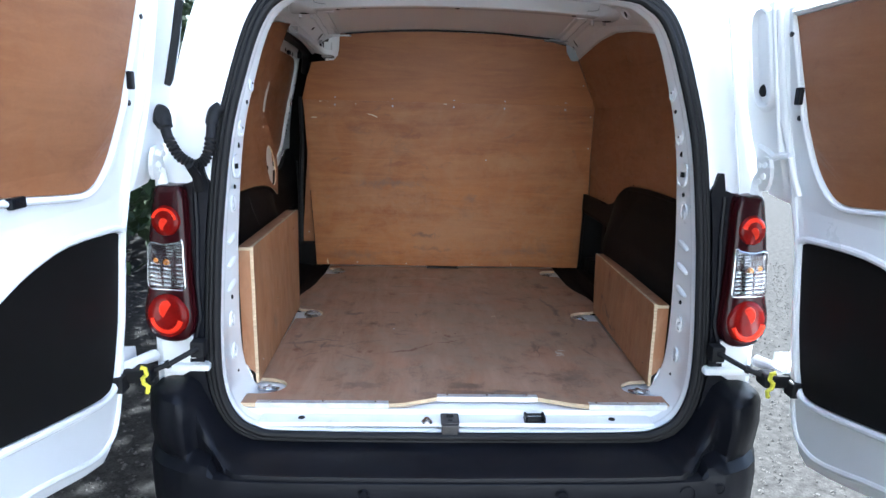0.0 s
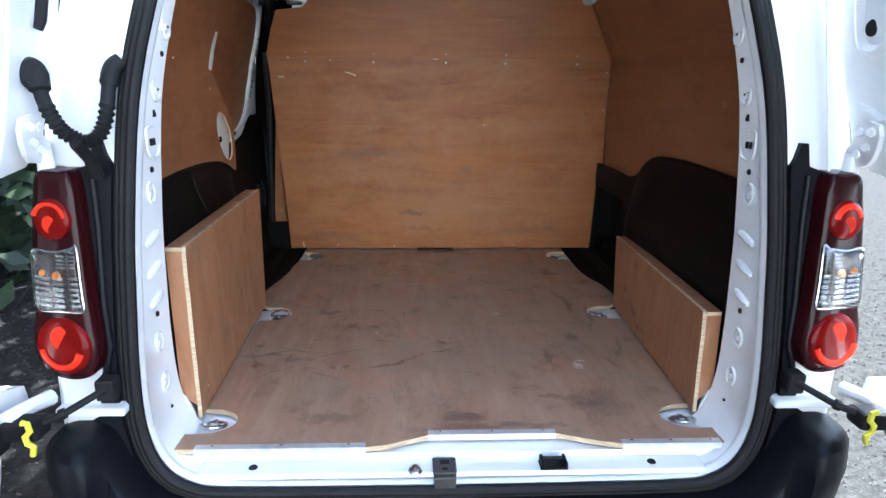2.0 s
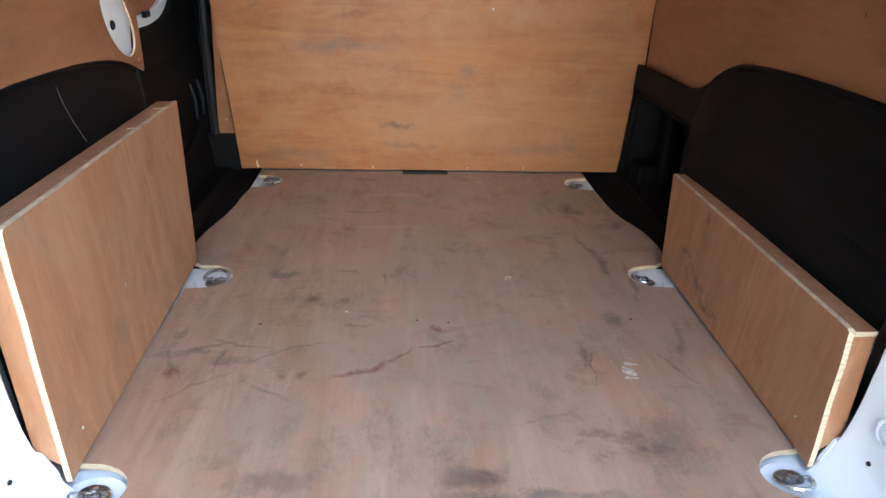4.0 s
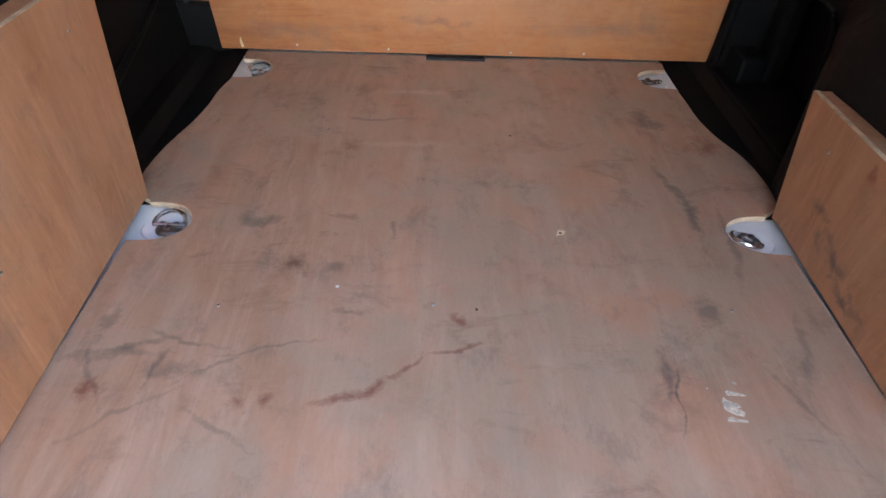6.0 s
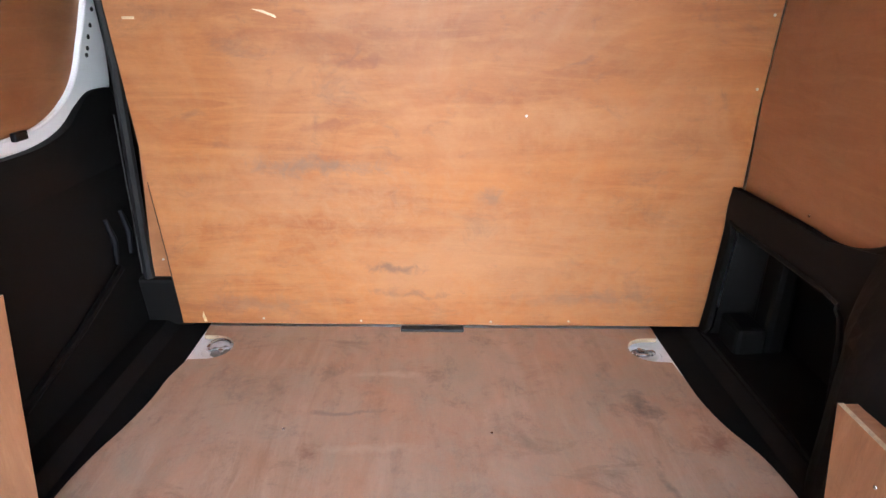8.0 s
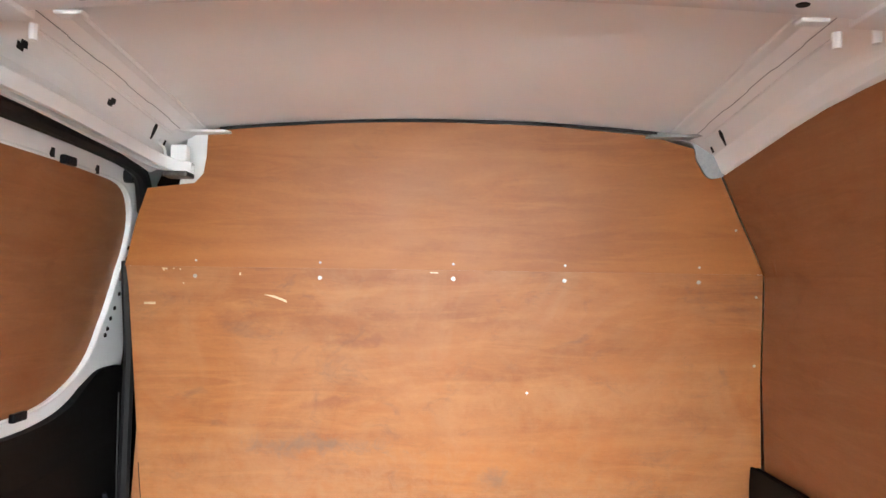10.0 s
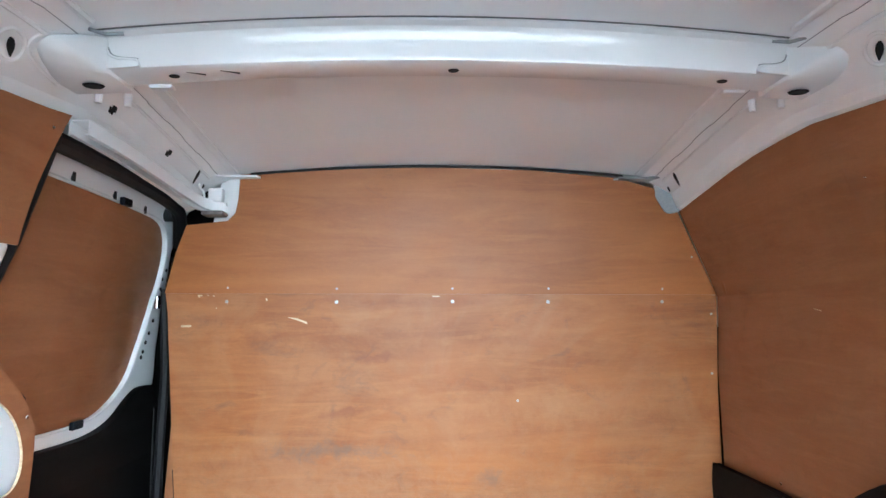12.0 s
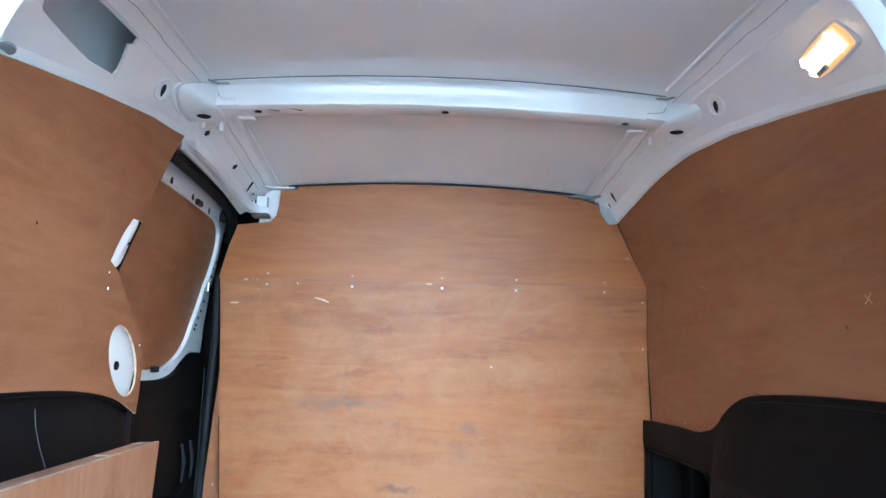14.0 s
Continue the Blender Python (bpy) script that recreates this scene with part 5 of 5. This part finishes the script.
part("chip", sheet([(.176, .984), (.192, .990), (.196, 1.000), (.182, 1.004)], lambda u, v: (u, v, FLOOR + 0.0004), (0, 0, -0.0003)), PLY_EDGE, floor_board, "pale splintered chip")
for chip in ([(.370, .637), (.374, .640), (.384, .637), (.399, .632), (.398, .630), (.371, .631)], [(.364, .628), (.369, .622), (.381, .617), (.384, .611), (.378, .609), (.387, .603), (.383, .595), (.373, .598), (.368, .600), (.359, .607), (.360, .620)],
             [(.358, .594), (.365, .595), (.374, .591), (.386, .590), (.385, .586), (.364, .587), (.357, .586)], [(.388, .656), (.392, .653), (.391, .649), (.386, .653)], [(.345, .643), (.347, .644), (.347, .641), (.345, .641)]):
    part("paint_fleck", sheet(chip, lambda u, v: (u, v, FLOOR + 0.0004), (0, 0, -0.0003)), FLECK, floor_board, "dried pale paint fleck")


# ---- tie-down rings ----
def tie_ring(x, y, s, turn):
    t = thing("tie_down_ring", "zinc lashing ring in a white floor recess", "lashing ring", (x, y, FLOOR - 0.018), group="floor lashing rings")
    z = FLOOR - 0.0180
    bm = loft([[Vector((x + r * 1.25 * math.cos(a), y + r * math.sin(a), z + h)) for a in [math.tau * i / 28 for i in range(28)]] for r, h in ((0.043, 0.0005), (0.040, 0.0035), (0.037, 0.0035), (0.031, 0.0012))])
    bm.verts.ensure_lookup_table()
    bm.faces.new(list(bm.verts)[-28:])
    part("dish", bm, PAINT, t, "white pressed recess", True)
    q = Euler((0, 0, radians(turn))).to_matrix()

    def at(a, b, h):
        return Vector((x, y, z)) + q @ Vector((a, b, 0)) + Vector((0, 0, h))

    boss = smooth_loop([(-.026, -.004), (-.016, .006), (.016, .006), (.026, -.004), (.018, -.019), (0, -.024), (-.018, -.019)], 3)
    part("eye_plate", pillow(boss, lambda u, v, h: at(u, v, h + 0.002), 0.007, 0.001, 0.005), DULL, t, "dark worn zinc base", True)
    part("eye_bolt", disc(at(0, -0.009, 0.009), (0, 0, 1), 0.0075, 0.005, 6), STEEL, t)
    for a in (-0.012, 0.012):
        part("lug", tube([at(a - 0.004, 0.003, 0.009), at(a + 0.004, 0.003, 0.009)], 0.0062, 10), DULL, t, smooth=True)
    tilt = radians(16)
    loop = [(0.029 * math.cos(radians(a)), 0.004 + 0.030 * math.sin(radians(a))) for a in range(0, 181, 12)]
    loop += [(-0.029 + 0.058 * i / 6, 0.001) for i in range(0, 7)]
    part("ring", tube([at(a, b * math.cos(tilt), 0.010 + b * math.sin(tilt)) for a, b in loop], 0.0042, 8, True), STEEL, t, "bright zinc D ring", True)
    return t


for s in (-1, 1):
    tie_ring(s * 0.556, 0.338, s, 180)
    tie_ring(s * 0.545, 1.0, s, 0 if s < 0 else 135)
    tie_ring(s * 0.530, 1.682, s, 20 if s < 0 else 190)

# ---- bulkhead ----
bulkhead = thing("bulkhead", "orange-brown plywood bulkhead of two lapped screwed boards", "bulkhead", (0, 1.797, FLOOR))
lower = [(-.662, .604), (.722, .604), (.734, .93), (.744, 1.005), (.7335, 1.20), (.7305, 1.4446), (-.697, 1.4486), (-.692, 1.40), (-.686, 1.24), (-.677, 1.00), (-.668, 0.80)]
part("lower_board", sheet(lower, lambda u, v: (u, bulk_y(v), v), (0, 0.009, 0), edge_slot=1), [PLY, PLY_EDGE], bulkhead)
upper = [(-.699, 1.4491), (.7305, 1.4451), (.672, 1.565), (.628, 1.657), (.606, 1.690), (.585, 1.716), (.53, 1.730), (.470, 1.748), (.25, 1.767), (0, 1.773), (-.25, 1.770), (-.445, 1.758), (-.508, 1.752), (-.513, 1.690), (-.520, 1.655), (-.540, 1.634), (-.645, 1.622), (-.672, 1.55)]
part("upper_board", sheet(upper, lambda u, v: (u, bulk_y(v) - 0.0014, v), (0, 0.009, 0)), PLY_UP, bulkhead)
# strip added behind both boards to keep the joint gap dark
part("joint_backing", sheet([(-.69, 1.425), (.72, 1.421), (.72, 1.469), (-.69, 1.473)], lambda u, v: (u, bulk_y(v) + 0.0095, v), (0, 0.006, 0)), PLY_SIDE, bulkhead, "backing strip added behind the joint")
part("rear_strip", sheet([(-.738, .722), (-.64, .722), (-.64, 1.22), (-.689, 1.24), (-.712, 1.00)], lambda u, v: (u, bulk_y(v) + 0.050, v), (0, 0.008, 0), edge_slot=1), [PLY_SIDE, PLY_EDGE], bulkhead, "loose plywood strip behind the board")
# dark tube stands in for the shadow between board and rear strip
part("strip_gap_shade", tube([Vector((x - 0.0015, bulk_y(z) + 0.003, z)) for x, z in ((-.6655, .70), (-.668, .80), (-.6725, .90), (-.677, 1.0))], 0.0019, 6), DARK, bulkhead, "dark line drawn as the gap's shadow beside the board")
part("corner_filler", sheet([(-.585, 1.628), (-.50, 1.628), (-.495, 1.752), (-.56, 1.752)], lambda u, v: (u, bulk_y(v) + 0.022, v), (0, 0.004, 0)), PAINT, van, "white painted corner behind the bulkhead")
screws = [(-.539, 1.463), (-.261, 1.461), (.037, 1.461), (.287, 1.461), (.586, 1.460), (.664, 1.543)]
low_screws = [(-.542, 1.428), (-.262, 1.427), (.037, 1.428), (.286, 1.427), (.586, 1.427), (.716, 1.395), (.718, 1.240), (.207, 1.172), (-.448, .620), (-.190, .615), (.157, .615), (.366, .618), (-.704, .773)]
for x, z in screws:
    part("screw", disc((x, bulk_y(z) - 0.0014, z), (0, -1, 0), 0.0030, 0.0012, 10), ZINC, bulkhead, "small zinc screw head")
for i, (x, z) in enumerate(low_screws):
    part("screw", disc((x, bulk_y(z) if x > -0.67 else bulk_y(z) + 0.050, z), (0, -1, 0), 0.0048 if i < 5 else 0.0034, 0.0012, 12), ZINC, bulkhead, "small zinc screw head")
for pts in ([(-.388, 1.388), (-.362, 1.380), (-.336, 1.370), (-.338, 1.376), (-.364, 1.386)], [(-.658, 1.363), (-.632, 1.363), (-.632, 1.369), (-.658, 1.368)], [(-.618, 1.4455), (-.603, 1.4450), (-.605, 1.4410), (-.610, 1.4425), (-.611, 1.4380), (-.614, 1.4400), (-.614, 1.4430)], [(-.592, 1.4440), (-.588, 1.4455), (-.588, 1.4425)], [(-.578, 1.4430), (-.574, 1.4445), (-.573, 1.4405)], [(-.443, 1.4360), (-.440, 1.4370), (-.438, 1.4300), (-.442, 1.4305)], [(-.570, 1.4120), (-.567, 1.4130), (-.568, 1.4090)], [(-.016, 1.4425), (.003, 1.4425), (.004, 1.4395), (-.014, 1.4400)], [(-.605, .608), (-.598, .609), (-.604, .640), (-.609, .625)]):
    part("splinter", sheet(pts, lambda u, v: (u, bulk_y(v) - 0.0006, v), (0, 0.0005, 0)), PLY_EDGE, bulkhead, "pale splintered nick")
tagged(finish("cab_wall", block(-0.90, 0.90, 2.06, 2.08, 0.50, 1.80), LINER), "dark panel closing off the cab", "wall", kind="structure")
# dark post between the bulkhead and the sliding door
bm = tube([Vector((-.748, 1.836, .60)), Vector((-.747, 1.828, .75)), Vector((-.732, 1.80, 1.05)), Vector((-.713, 1.765, 1.25)), Vector((-.712, 1.738, 1.40)), Vector((-.712, 1.730, 1.46))], [0.014, 0.014, 0.013, 0.012, 0.010, 0.008], 8)
post = part("door_post", bm, RUBBER, van, "black rubber-edged door post", True)
part("post_edge", tube([Vector((-.756, 1.812, .74)), Vector((-.753, 1.806, .9)), Vector((-.750, 1.795, 1.15))], 0.0014, 6), SEAM, post, "thin grey edge")
part("post_foot", block(-0.80, -0.64, 1.812, 1.90, 0.585, 0.722, 0.01), LINER, post)

# ---- plywood side walls ----
def top_run(y0, y1, n=14):
    return [(y0 + (y1 - y0) * i / n, lerp_table(TOP_EDGE, y0 + (y1 - y0) * i / n)) for i in range(n + 1)]


outline = [(0.41, 1.09)] + smooth_run([(0.6, 1.105), (0.9, 1.108), (1.05, 1.107), (1.10, 1.100), (1.17, 1.072), (1.24, 1.030), (1.31, 1.002), (1.40, 0.996), (1.60, 0.990), (1.747, 0.986)], 3) + [(1.727, 1.18), (1.708, 1.36)] + top_run(1.678, 0.41)
right_panel = thing("plywood_wall_panel", "reddish-brown plywood panel lining the closed van side", "wall panel", (0.745, 1.1, 0.98))
part("board", sheet(outline, lambda u, v: (wall_x(v, u), u, v), (0.005, 0, 0), cuts_v=span(1.0, 1.72, 18), cuts_u=span(0.5, 1.75, 12), edge_slot=1), [PLY_SIDE, PLY_EDGE], right_panel)
for y, z in ((1.078, 1.132), (1.085, 1.616), (0.76, 1.268), (1.48, 1.025), (0.50, 1.14)):
    part("screw", disc((wall_x(z, y), y, z), (-1, 0, 0), 0.0036, 0.0012, 10), STEEL, right_panel, "small zinc screw head")
lw = [(0.41, 1.12)] + smooth_run([(0.7, 1.130), (0.90, 1.124), (1.05, 1.108), (1.15, 1.085), (1.232, 1.052)], 3) + smooth_run([(1.238, 1.08), (1.246, 1.16), (1.242, 1.20), (1.215, 1.245), (1.16, 1.295), (1.105, 1.340), (1.070, 1.376)], 4) + [(1.026, 1.395), (1.080, 1.504), (1.134, 1.505), (1.124, 1.722)] + top_run(1.12, 0.41)[1:]
left_panel = thing("plywood_wall_panel", "plywood side panel with an oval cut-out and handle notch", "wall panel", (-0.735, 0.8, 1.06))
part("board", sheet(lw, lambda u, v: (-wall_x(v) + 0.020, u, v), (-0.005, 0, 0), holes=[[(1.143 + 0.067 * math.cos(a) - 0.029 * math.sin(a), 1.178 + 0.082 * math.sin(a)) for a in [math.tau * i / 32 for i in range(32)]]], cuts_v=span(1.06, 1.72, 18), edge_slot=1), [PLY_SIDE, PLY_EDGE], left_panel)
for y, z in ((1.03, 1.37), (1.032, 1.335), (1.222, 1.216), (1.213, 1.080), (1.10, 1.695), (0.75, 1.42)):
    part("screw", disc((-wall_x(z) + 0.020, y, z), (1, 0, 0), 0.0036, 0.0012, 10), STEEL, left_panel, "small zinc screw head")


# ---- black liners ----
def liner_x(z):
    f = max(0.0, min(1.0, (z - 0.86) / 0.25))
    return 0.657 + 0.074 * f * f * (3 - 2 * f)


outline = [(0.40, 0.585), (1.265, 0.585)] + smooth_run([(1.245, 0.70), (1.25, 0.85), (1.25, 0.95), (1.245, 1.03)], 3) + smooth_run([(1.22, 1.066), (1.16, 1.102), (1.09, 1.124), (0.95, 1.134)], 3) + [(0.40, 1.134)]
liner = thing("side_liner", "black plastic side liner over the wheel arch", "liner", (0.69, 0.9, 0.59))
part("arch_panel", sheet(outline, lambda u, v: (liner_x(v) - 0.012 * max(0, min(1, (u - 1.0) / 0.25)) + 0.08 * max(0, min(1, (u - 1.1) / 0.17)) ** 2 * (1 - max(0, min(1, (v - 0.86) / 0.25))), u, v), (0.006, 0, 0), cuts_v=span(0.6, 1.12, 14), cuts_u=span(1.0, 1.28, 8)), LINER, liner)
# frame round the storage pocket, and the pocket itself
o = [(1.22, 0.585), (1.792, 0.585), (1.752, 1.008), (1.60, 1.010), (1.38, 1.008), (1.22, 1.040)]
hole = smooth_loop([(1.245, 0.62), (1.26, 0.61), (1.72, 0.61), (1.745, 0.63), (1.715, 0.90), (1.70, 0.922), (1.345, 0.922), (1.305, 0.905), (1.278, 0.86)], 2)
part("pocket_frame", sheet(o, lambda u, v: (0.722 - 0.005 * math.sin(max(0, min(1, (v - 0.90) / 0.14)) * math.pi), u, v), (0.008, 0, 0), holes=[hole], cuts_v=span(0.86, 1.02, 8)), LINER, liner)
bm = loft([[Vector((x, 1.49 + (u - 1.49) * k, 0.76 + (v - 0.76) * k)) for u, v in hole] for x, k in ((0.735, 1.0), (0.75, 0.99), (0.86, 0.94), (0.885, 0.90))])
bm.verts.ensure_lookup_table()
bm.faces.new(list(bm.verts)[-len(hole):])
part("pocket", bm, LINER, liner, "deep black storage pocket", True)
part("pocket_rib", block(0.815, 0.87, 1.64, 1.72, 0.60, 0.905, 0.016), LINER, liner)
part("pocket_foot", block(0.745, 0.82, 1.64, 1.745, 0.602, 0.680, 0.012), LINER, liner)
part("pocket_edge", tube([Vector((0.719, u, v)) for u, v in hole], 0.006, 6, True), LINER, liner, smooth=True)
part("top_bead", tube([Vector((wall_x(1.0) - 0.006, y, z)) for y, z in smooth_run([(1.745, 1.000), (1.5, 1.004), (1.36, 1.004), (1.28, 1.024), (1.21, 1.064), (1.14, 1.104), (1.04, 1.122), (0.8, 1.132), (0.42, 1.128)], 4)], 0.009, 8), LINER, liner, smooth=True)

outline = [(0.40, 0.585), (1.20, 0.585)] + smooth_run([(1.225, 0.70), (1.235, 0.90), (1.225, 1.02), (1.20, 1.065)], 3) + smooth_run([(1.10, 1.112), (0.95, 1.138), (0.7, 1.142)], 3) + [(0.40, 1.14)]
liner = thing("side_liner", "black plastic liner behind the tall wheel arch box", "liner", (-0.69, 0.8, 0.59))
part("arch_panel", sheet(outline, lambda u, v: (-liner_x(v) - 0.002 - 0.07 * max(0, min(1, (u - 1.06) / 0.17)) ** 2 * (1 - max(0, min(1, (v - 0.86) / 0.25))), u, v), (-0.006, 0, 0), cuts_v=span(0.6, 1.15, 14), cuts_u=span(1.0, 1.24, 8)), LINER, liner)
part("top_bead", tube([Vector((-wall_x(1.1) + 0.012, y, z)) for y, z in smooth_run([(1.19, 1.062), (1.10, 1.095), (0.95, 1.118), (0.7, 1.127), (0.42, 1.12)], 4)], 0.008, 8), LINER, liner, smooth=True)
part("liner_seam", tube([Vector((-liner_x(z) - 0.0015, 0.842 + 0.02 * (z - 1.0), z)) for z in (0.99, 1.03, 1.06, 1.095)], 0.0010, 6), SEAM, liner)

# ---- sliding door, seen from within ----
SLIDE_X = [(0.55, .765), (0.75, .785), (1.0, .798), (1.155, .818), (1.30, .810), (1.43, .791), (1.55, .755), (1.65, .722), (1.74, .695)]


def slide(u, v, lift=0.0):
    return Vector((-lerp_table(SLIDE_X, v) + lift, u, v))


cuts = span(0.6, 1.74, 16)
o = smooth_run([(1.20, 1.10), (1.60, 1.10), (1.78, 1.13), (1.92, 1.17)], 3) + smooth_run([(1.93, 1.22), (1.922, 1.33), (1.905, 1.43), (1.885, 1.50), (1.848, 1.575), (1.805, 1.635), (1.755, 1.675)], 4) + [(1.55, 1.698), (1.10, 1.702)]
win = smooth_run([(1.16, 1.152), (1.45, 1.147), (1.56, 1.148), (1.65, 1.160), (1.73, 1.195), (1.785, 1.245), (1.825, 1.33), (1.848, 1.43), (1.845, 1.50), (1.825, 1.56), (1.785, 1.608), (1.73, 1.636), (1.63, 1.644), (1.45, 1.648), (1.14, 1.650)], 3)
door = part("sliding_door", sheet(o, lambda u, v: slide(u, v), (-0.03, 0, 0), holes=[win], cuts_v=cuts), PAINT, van, "closed sliding side door with plywood and black trim")
part("window_panel", sheet(grown(win, 0.012), lambda u, v: slide(u, v, -0.012), (-0.005, 0, 0), cuts_v=cuts), PLY_SIDE, door, "plywood sheet over the door window")
part("window_lip", tube([slide(u, v, 0.0) for u, v in win], 0.004, 6, True), PAINT, door, smooth=True)
tr = smooth_run([(1.20, 1.130), (1.48, 1.120), (1.60, 1.124), (1.69, 1.142), (1.76, 1.176), (1.82, 1.200), (1.90, 1.200)], 4) + [(1.93, 1.15), (1.92, 0.60), (1.20, 0.60)]
trim = part("lower_trim", sheet(tr, lambda u, v: slide(u, v, 0.012 + 0.012 * math.sin(max(0, min(1, (v - 1.02) / 0.17)) * math.pi)), (-0.02, 0, 0), cuts_v=cuts + span(1.0, 1.2, 10)), LINER, door, "black moulded door trim")
for y0 in (1.725, 1.80):
    part("pull_rib", tube([slide(y0 - 0.002, .915, 0.016), slide(y0 + 0.006, .86, 0.022), slide(y0 + 0.004, .80, 0.016)], [0.005, 0.008, 0.005], 8), BLACK, door, smooth=True)
part("trim_crease", tube([slide(1.30, .68, 0.016), slide(1.52, .726, 0.018), slide(1.74, .785, 0.016)], 0.010, 8), LINER, door, smooth=True)
for y, z in ((1.535, 1.150), (1.508, 1.648)):
    part("panel_clip", block(*[c for p in (slide(y, z, 0.004), slide(y, z, 0.016)) for c in (p.x,)], y - 0.020, y + 0.020, z - 0.009, z + 0.009, 0.003), BLACK, door, "black panel clip")
c = slide(1.858, 1.431, 0.008)
part("panel_clip", block(c.x - 0.006, c.x + 0.006, 1.848, 1.868, 1.412, 1.450, 0.003), STEEL, door, "zinc panel clip")
for y, z in ((1.862, 1.52), (1.872, 1.38), (1.852, 1.32), (1.855, 1.495), (1.872, 1.555), (1.866, 1.468), (1.862, 1.345), (1.846, 1.295), (1.838, 1.280)):
    part("punched_hole", disc(slide(y, z, 0.0), (1, 0, 0), 0.006, 0.002, 8), DARK, door)
for y, z in ((1.305, 1.660), (1.468, 1.656), (1.620, 1.650)):
    c = slide(y, z, 0.001)
    part("door_slot", block(c.x - 0.002, c.x + 0.002, y - 0.005, y + 0.005, z - 0.009, z + 0.009), DARK, door, "black upright slot")
part("buffer", disc(slide(1.742, 1.662, 0.0), (1, 0, -0.2), 0.022, 0.02, 16), RUBBER, door, "black rubber buffer", True)

# guide rail and seal over the sliding door
# an open channel, lips turned in below, that bends inwards at the bulkhead
path = [Vector(p) for p in curve([(-.612, 1.128, 1.703), (-.607, 1.27, 1.697), (-.611, 1.45, 1.688), (-.612, 1.56, 1.682), (-.603, 1.63, 1.674), (-.578, 1.662, 1.668), (-.540, 1.673, 1.662)], 5)]
sec = [(-0.018, -0.0135), (-0.018, 0.0115), (-0.016, 0.0135), (0.016, 0.0135), (0.018, 0.0115), (0.018, -0.0135), (0.009, -0.0135), (0.009, -0.0110), (0.0155, -0.0110), (0.0155, 0.0110), (-0.0155, 0.0110), (-0.0155, -0.0110), (-0.009, -0.0110), (-0.009, -0.0135)]
loops = []
for i, p in enumerate(path):
    t = (path[min(i + 1, len(path) - 1)] - path[max(i - 1, 0)]).normalized()
    loops.append([p + Vector((t.y, -t.x, 0)) * a + Vector((0, 0, b)) for a, b in sec])
guide = part("door_guide_rail", loft(loops, caps=True), PAINT, van, "white channel rail for the sliding door")
part("rail_end", block(-0.59, -0.535, 1.63, 1.674, 1.640, 1.652, 0.004), DULL, guide, "greasy steel rail end")
part("door_top_seal", tube(curve([(-.658, 1.13, 1.684), (-.664, 1.30, 1.686), (-.668, 1.50, 1.682), (-.672, 1.66, 1.672), (-.680, 1.73, 1.648), (-.70, 1.79, 1.58)], 4), 0.018, 10), RUBBER, van, "thick black rubber door seal", True)

# ---- boxes over the wheel arches ----
def arch_box(s, top, y0, y1, lean, label):
    """Three boards and a lid; the box leans forwards and splays a little from end to end."""
    ob = thing("wheel_arch_box", label, "plywood box", (s * 0.62, 0.73, FLOOR), group="wheel arch boxes")
    run = y1 - y0

    def at(u, v, out=0.0):
        f, h = u / run, (v - FLOOR) / (top - FLOOR)
        return Vector((s * (0.588 + 0.010 * h + 0.022 * f + out), y0 + u * (1 + 0.045 * h) + lean * h, v - 0.010 * f * h))

    wob = [(0.0, FLOOR + 0.001), (0.05, FLOOR + 0.0055), (run - 0.03, FLOOR + 0.0045), (run, FLOOR + 0.001), (run, top), (0.008, top), (0.003, top - 0.004), (0.0, top - 0.06), (0.0015, top - 0.13), (-0.001, top - 0.20)]
    part("face_panel", sheet(wob, lambda u, v: at(u, v), (s * 0.0095, 0, 0), cuts_u=span(0, run, 4), edge_slot=1), [PLY_BOX, PLY_EDGE], ob)
    part("end_panel", sheet([(0.0100, FLOOR + 0.030), (0.045, FLOOR + 0.055), (0.045, top - 0.011), (0.0100, top - 0.011)], lambda u, v: at(0.0025, v, u), (0, 0.009, 0), edge_slot=1), [PLY_BOX, PLY_EDGE], ob)
    part("top_panel", sheet([(0.0100, 0.001), (0.045, 0.001), (0.045, run), (0.0100, run)], lambda u, v: at(v, top - 0.0015, u), (0, 0, -0.009), edge_slot=1), [PLY_BOX, PLY_EDGE], ob)
    part("far_panel", sheet([(0.0100, FLOOR + 0.002), (0.045, FLOOR + 0.002), (0.045, top - 0.011), (0.0100, top - 0.011)], lambda u, v: at(run - 0.0015, v, u), (0, -0.009, 0)), PLY_BOX, ob)
    for u, z in ((0.30, FLOOR + 0.17), (run - 0.10, top - 0.06), (0.06, FLOOR + 0.05)):
        part("screw", disc(at(u, z), (-s, 0, 0), 0.0034, 0.001, 10), STEEL, ob)
    return ob


tall_box = arch_box(-1, 1.011, 0.355, 1.078, 0.029, "tall plywood box over the wheel arch")
arch_box(1, 0.851, 0.352, 1.056, 0.029, "low plywood box over the wheel arch")

for y, x in ((1.02, -0.62), (0.86, -0.615)):
    part("staple", tube([Vector((x - 0.010, y, 1.0118)), Vector((x + 0.014, y + 0.006, 1.0118))], 0.0010, 5), PLY_EDGE, tall_box, "pale staple scar")
for y, z, a in ((0.70, 1.315, 0.8), (0.70, 1.315, 2.3), (1.30, 1.40, 0.2)):
    part("scratch", tube([Vector((wall_x(z, y) - 0.0006, y + d * math.cos(a), z + d * math.sin(a))) for d in (-0.012, 0.0, 0.012)], 0.0007, 5), PLY_EDGE, right_panel, "pale scratch")
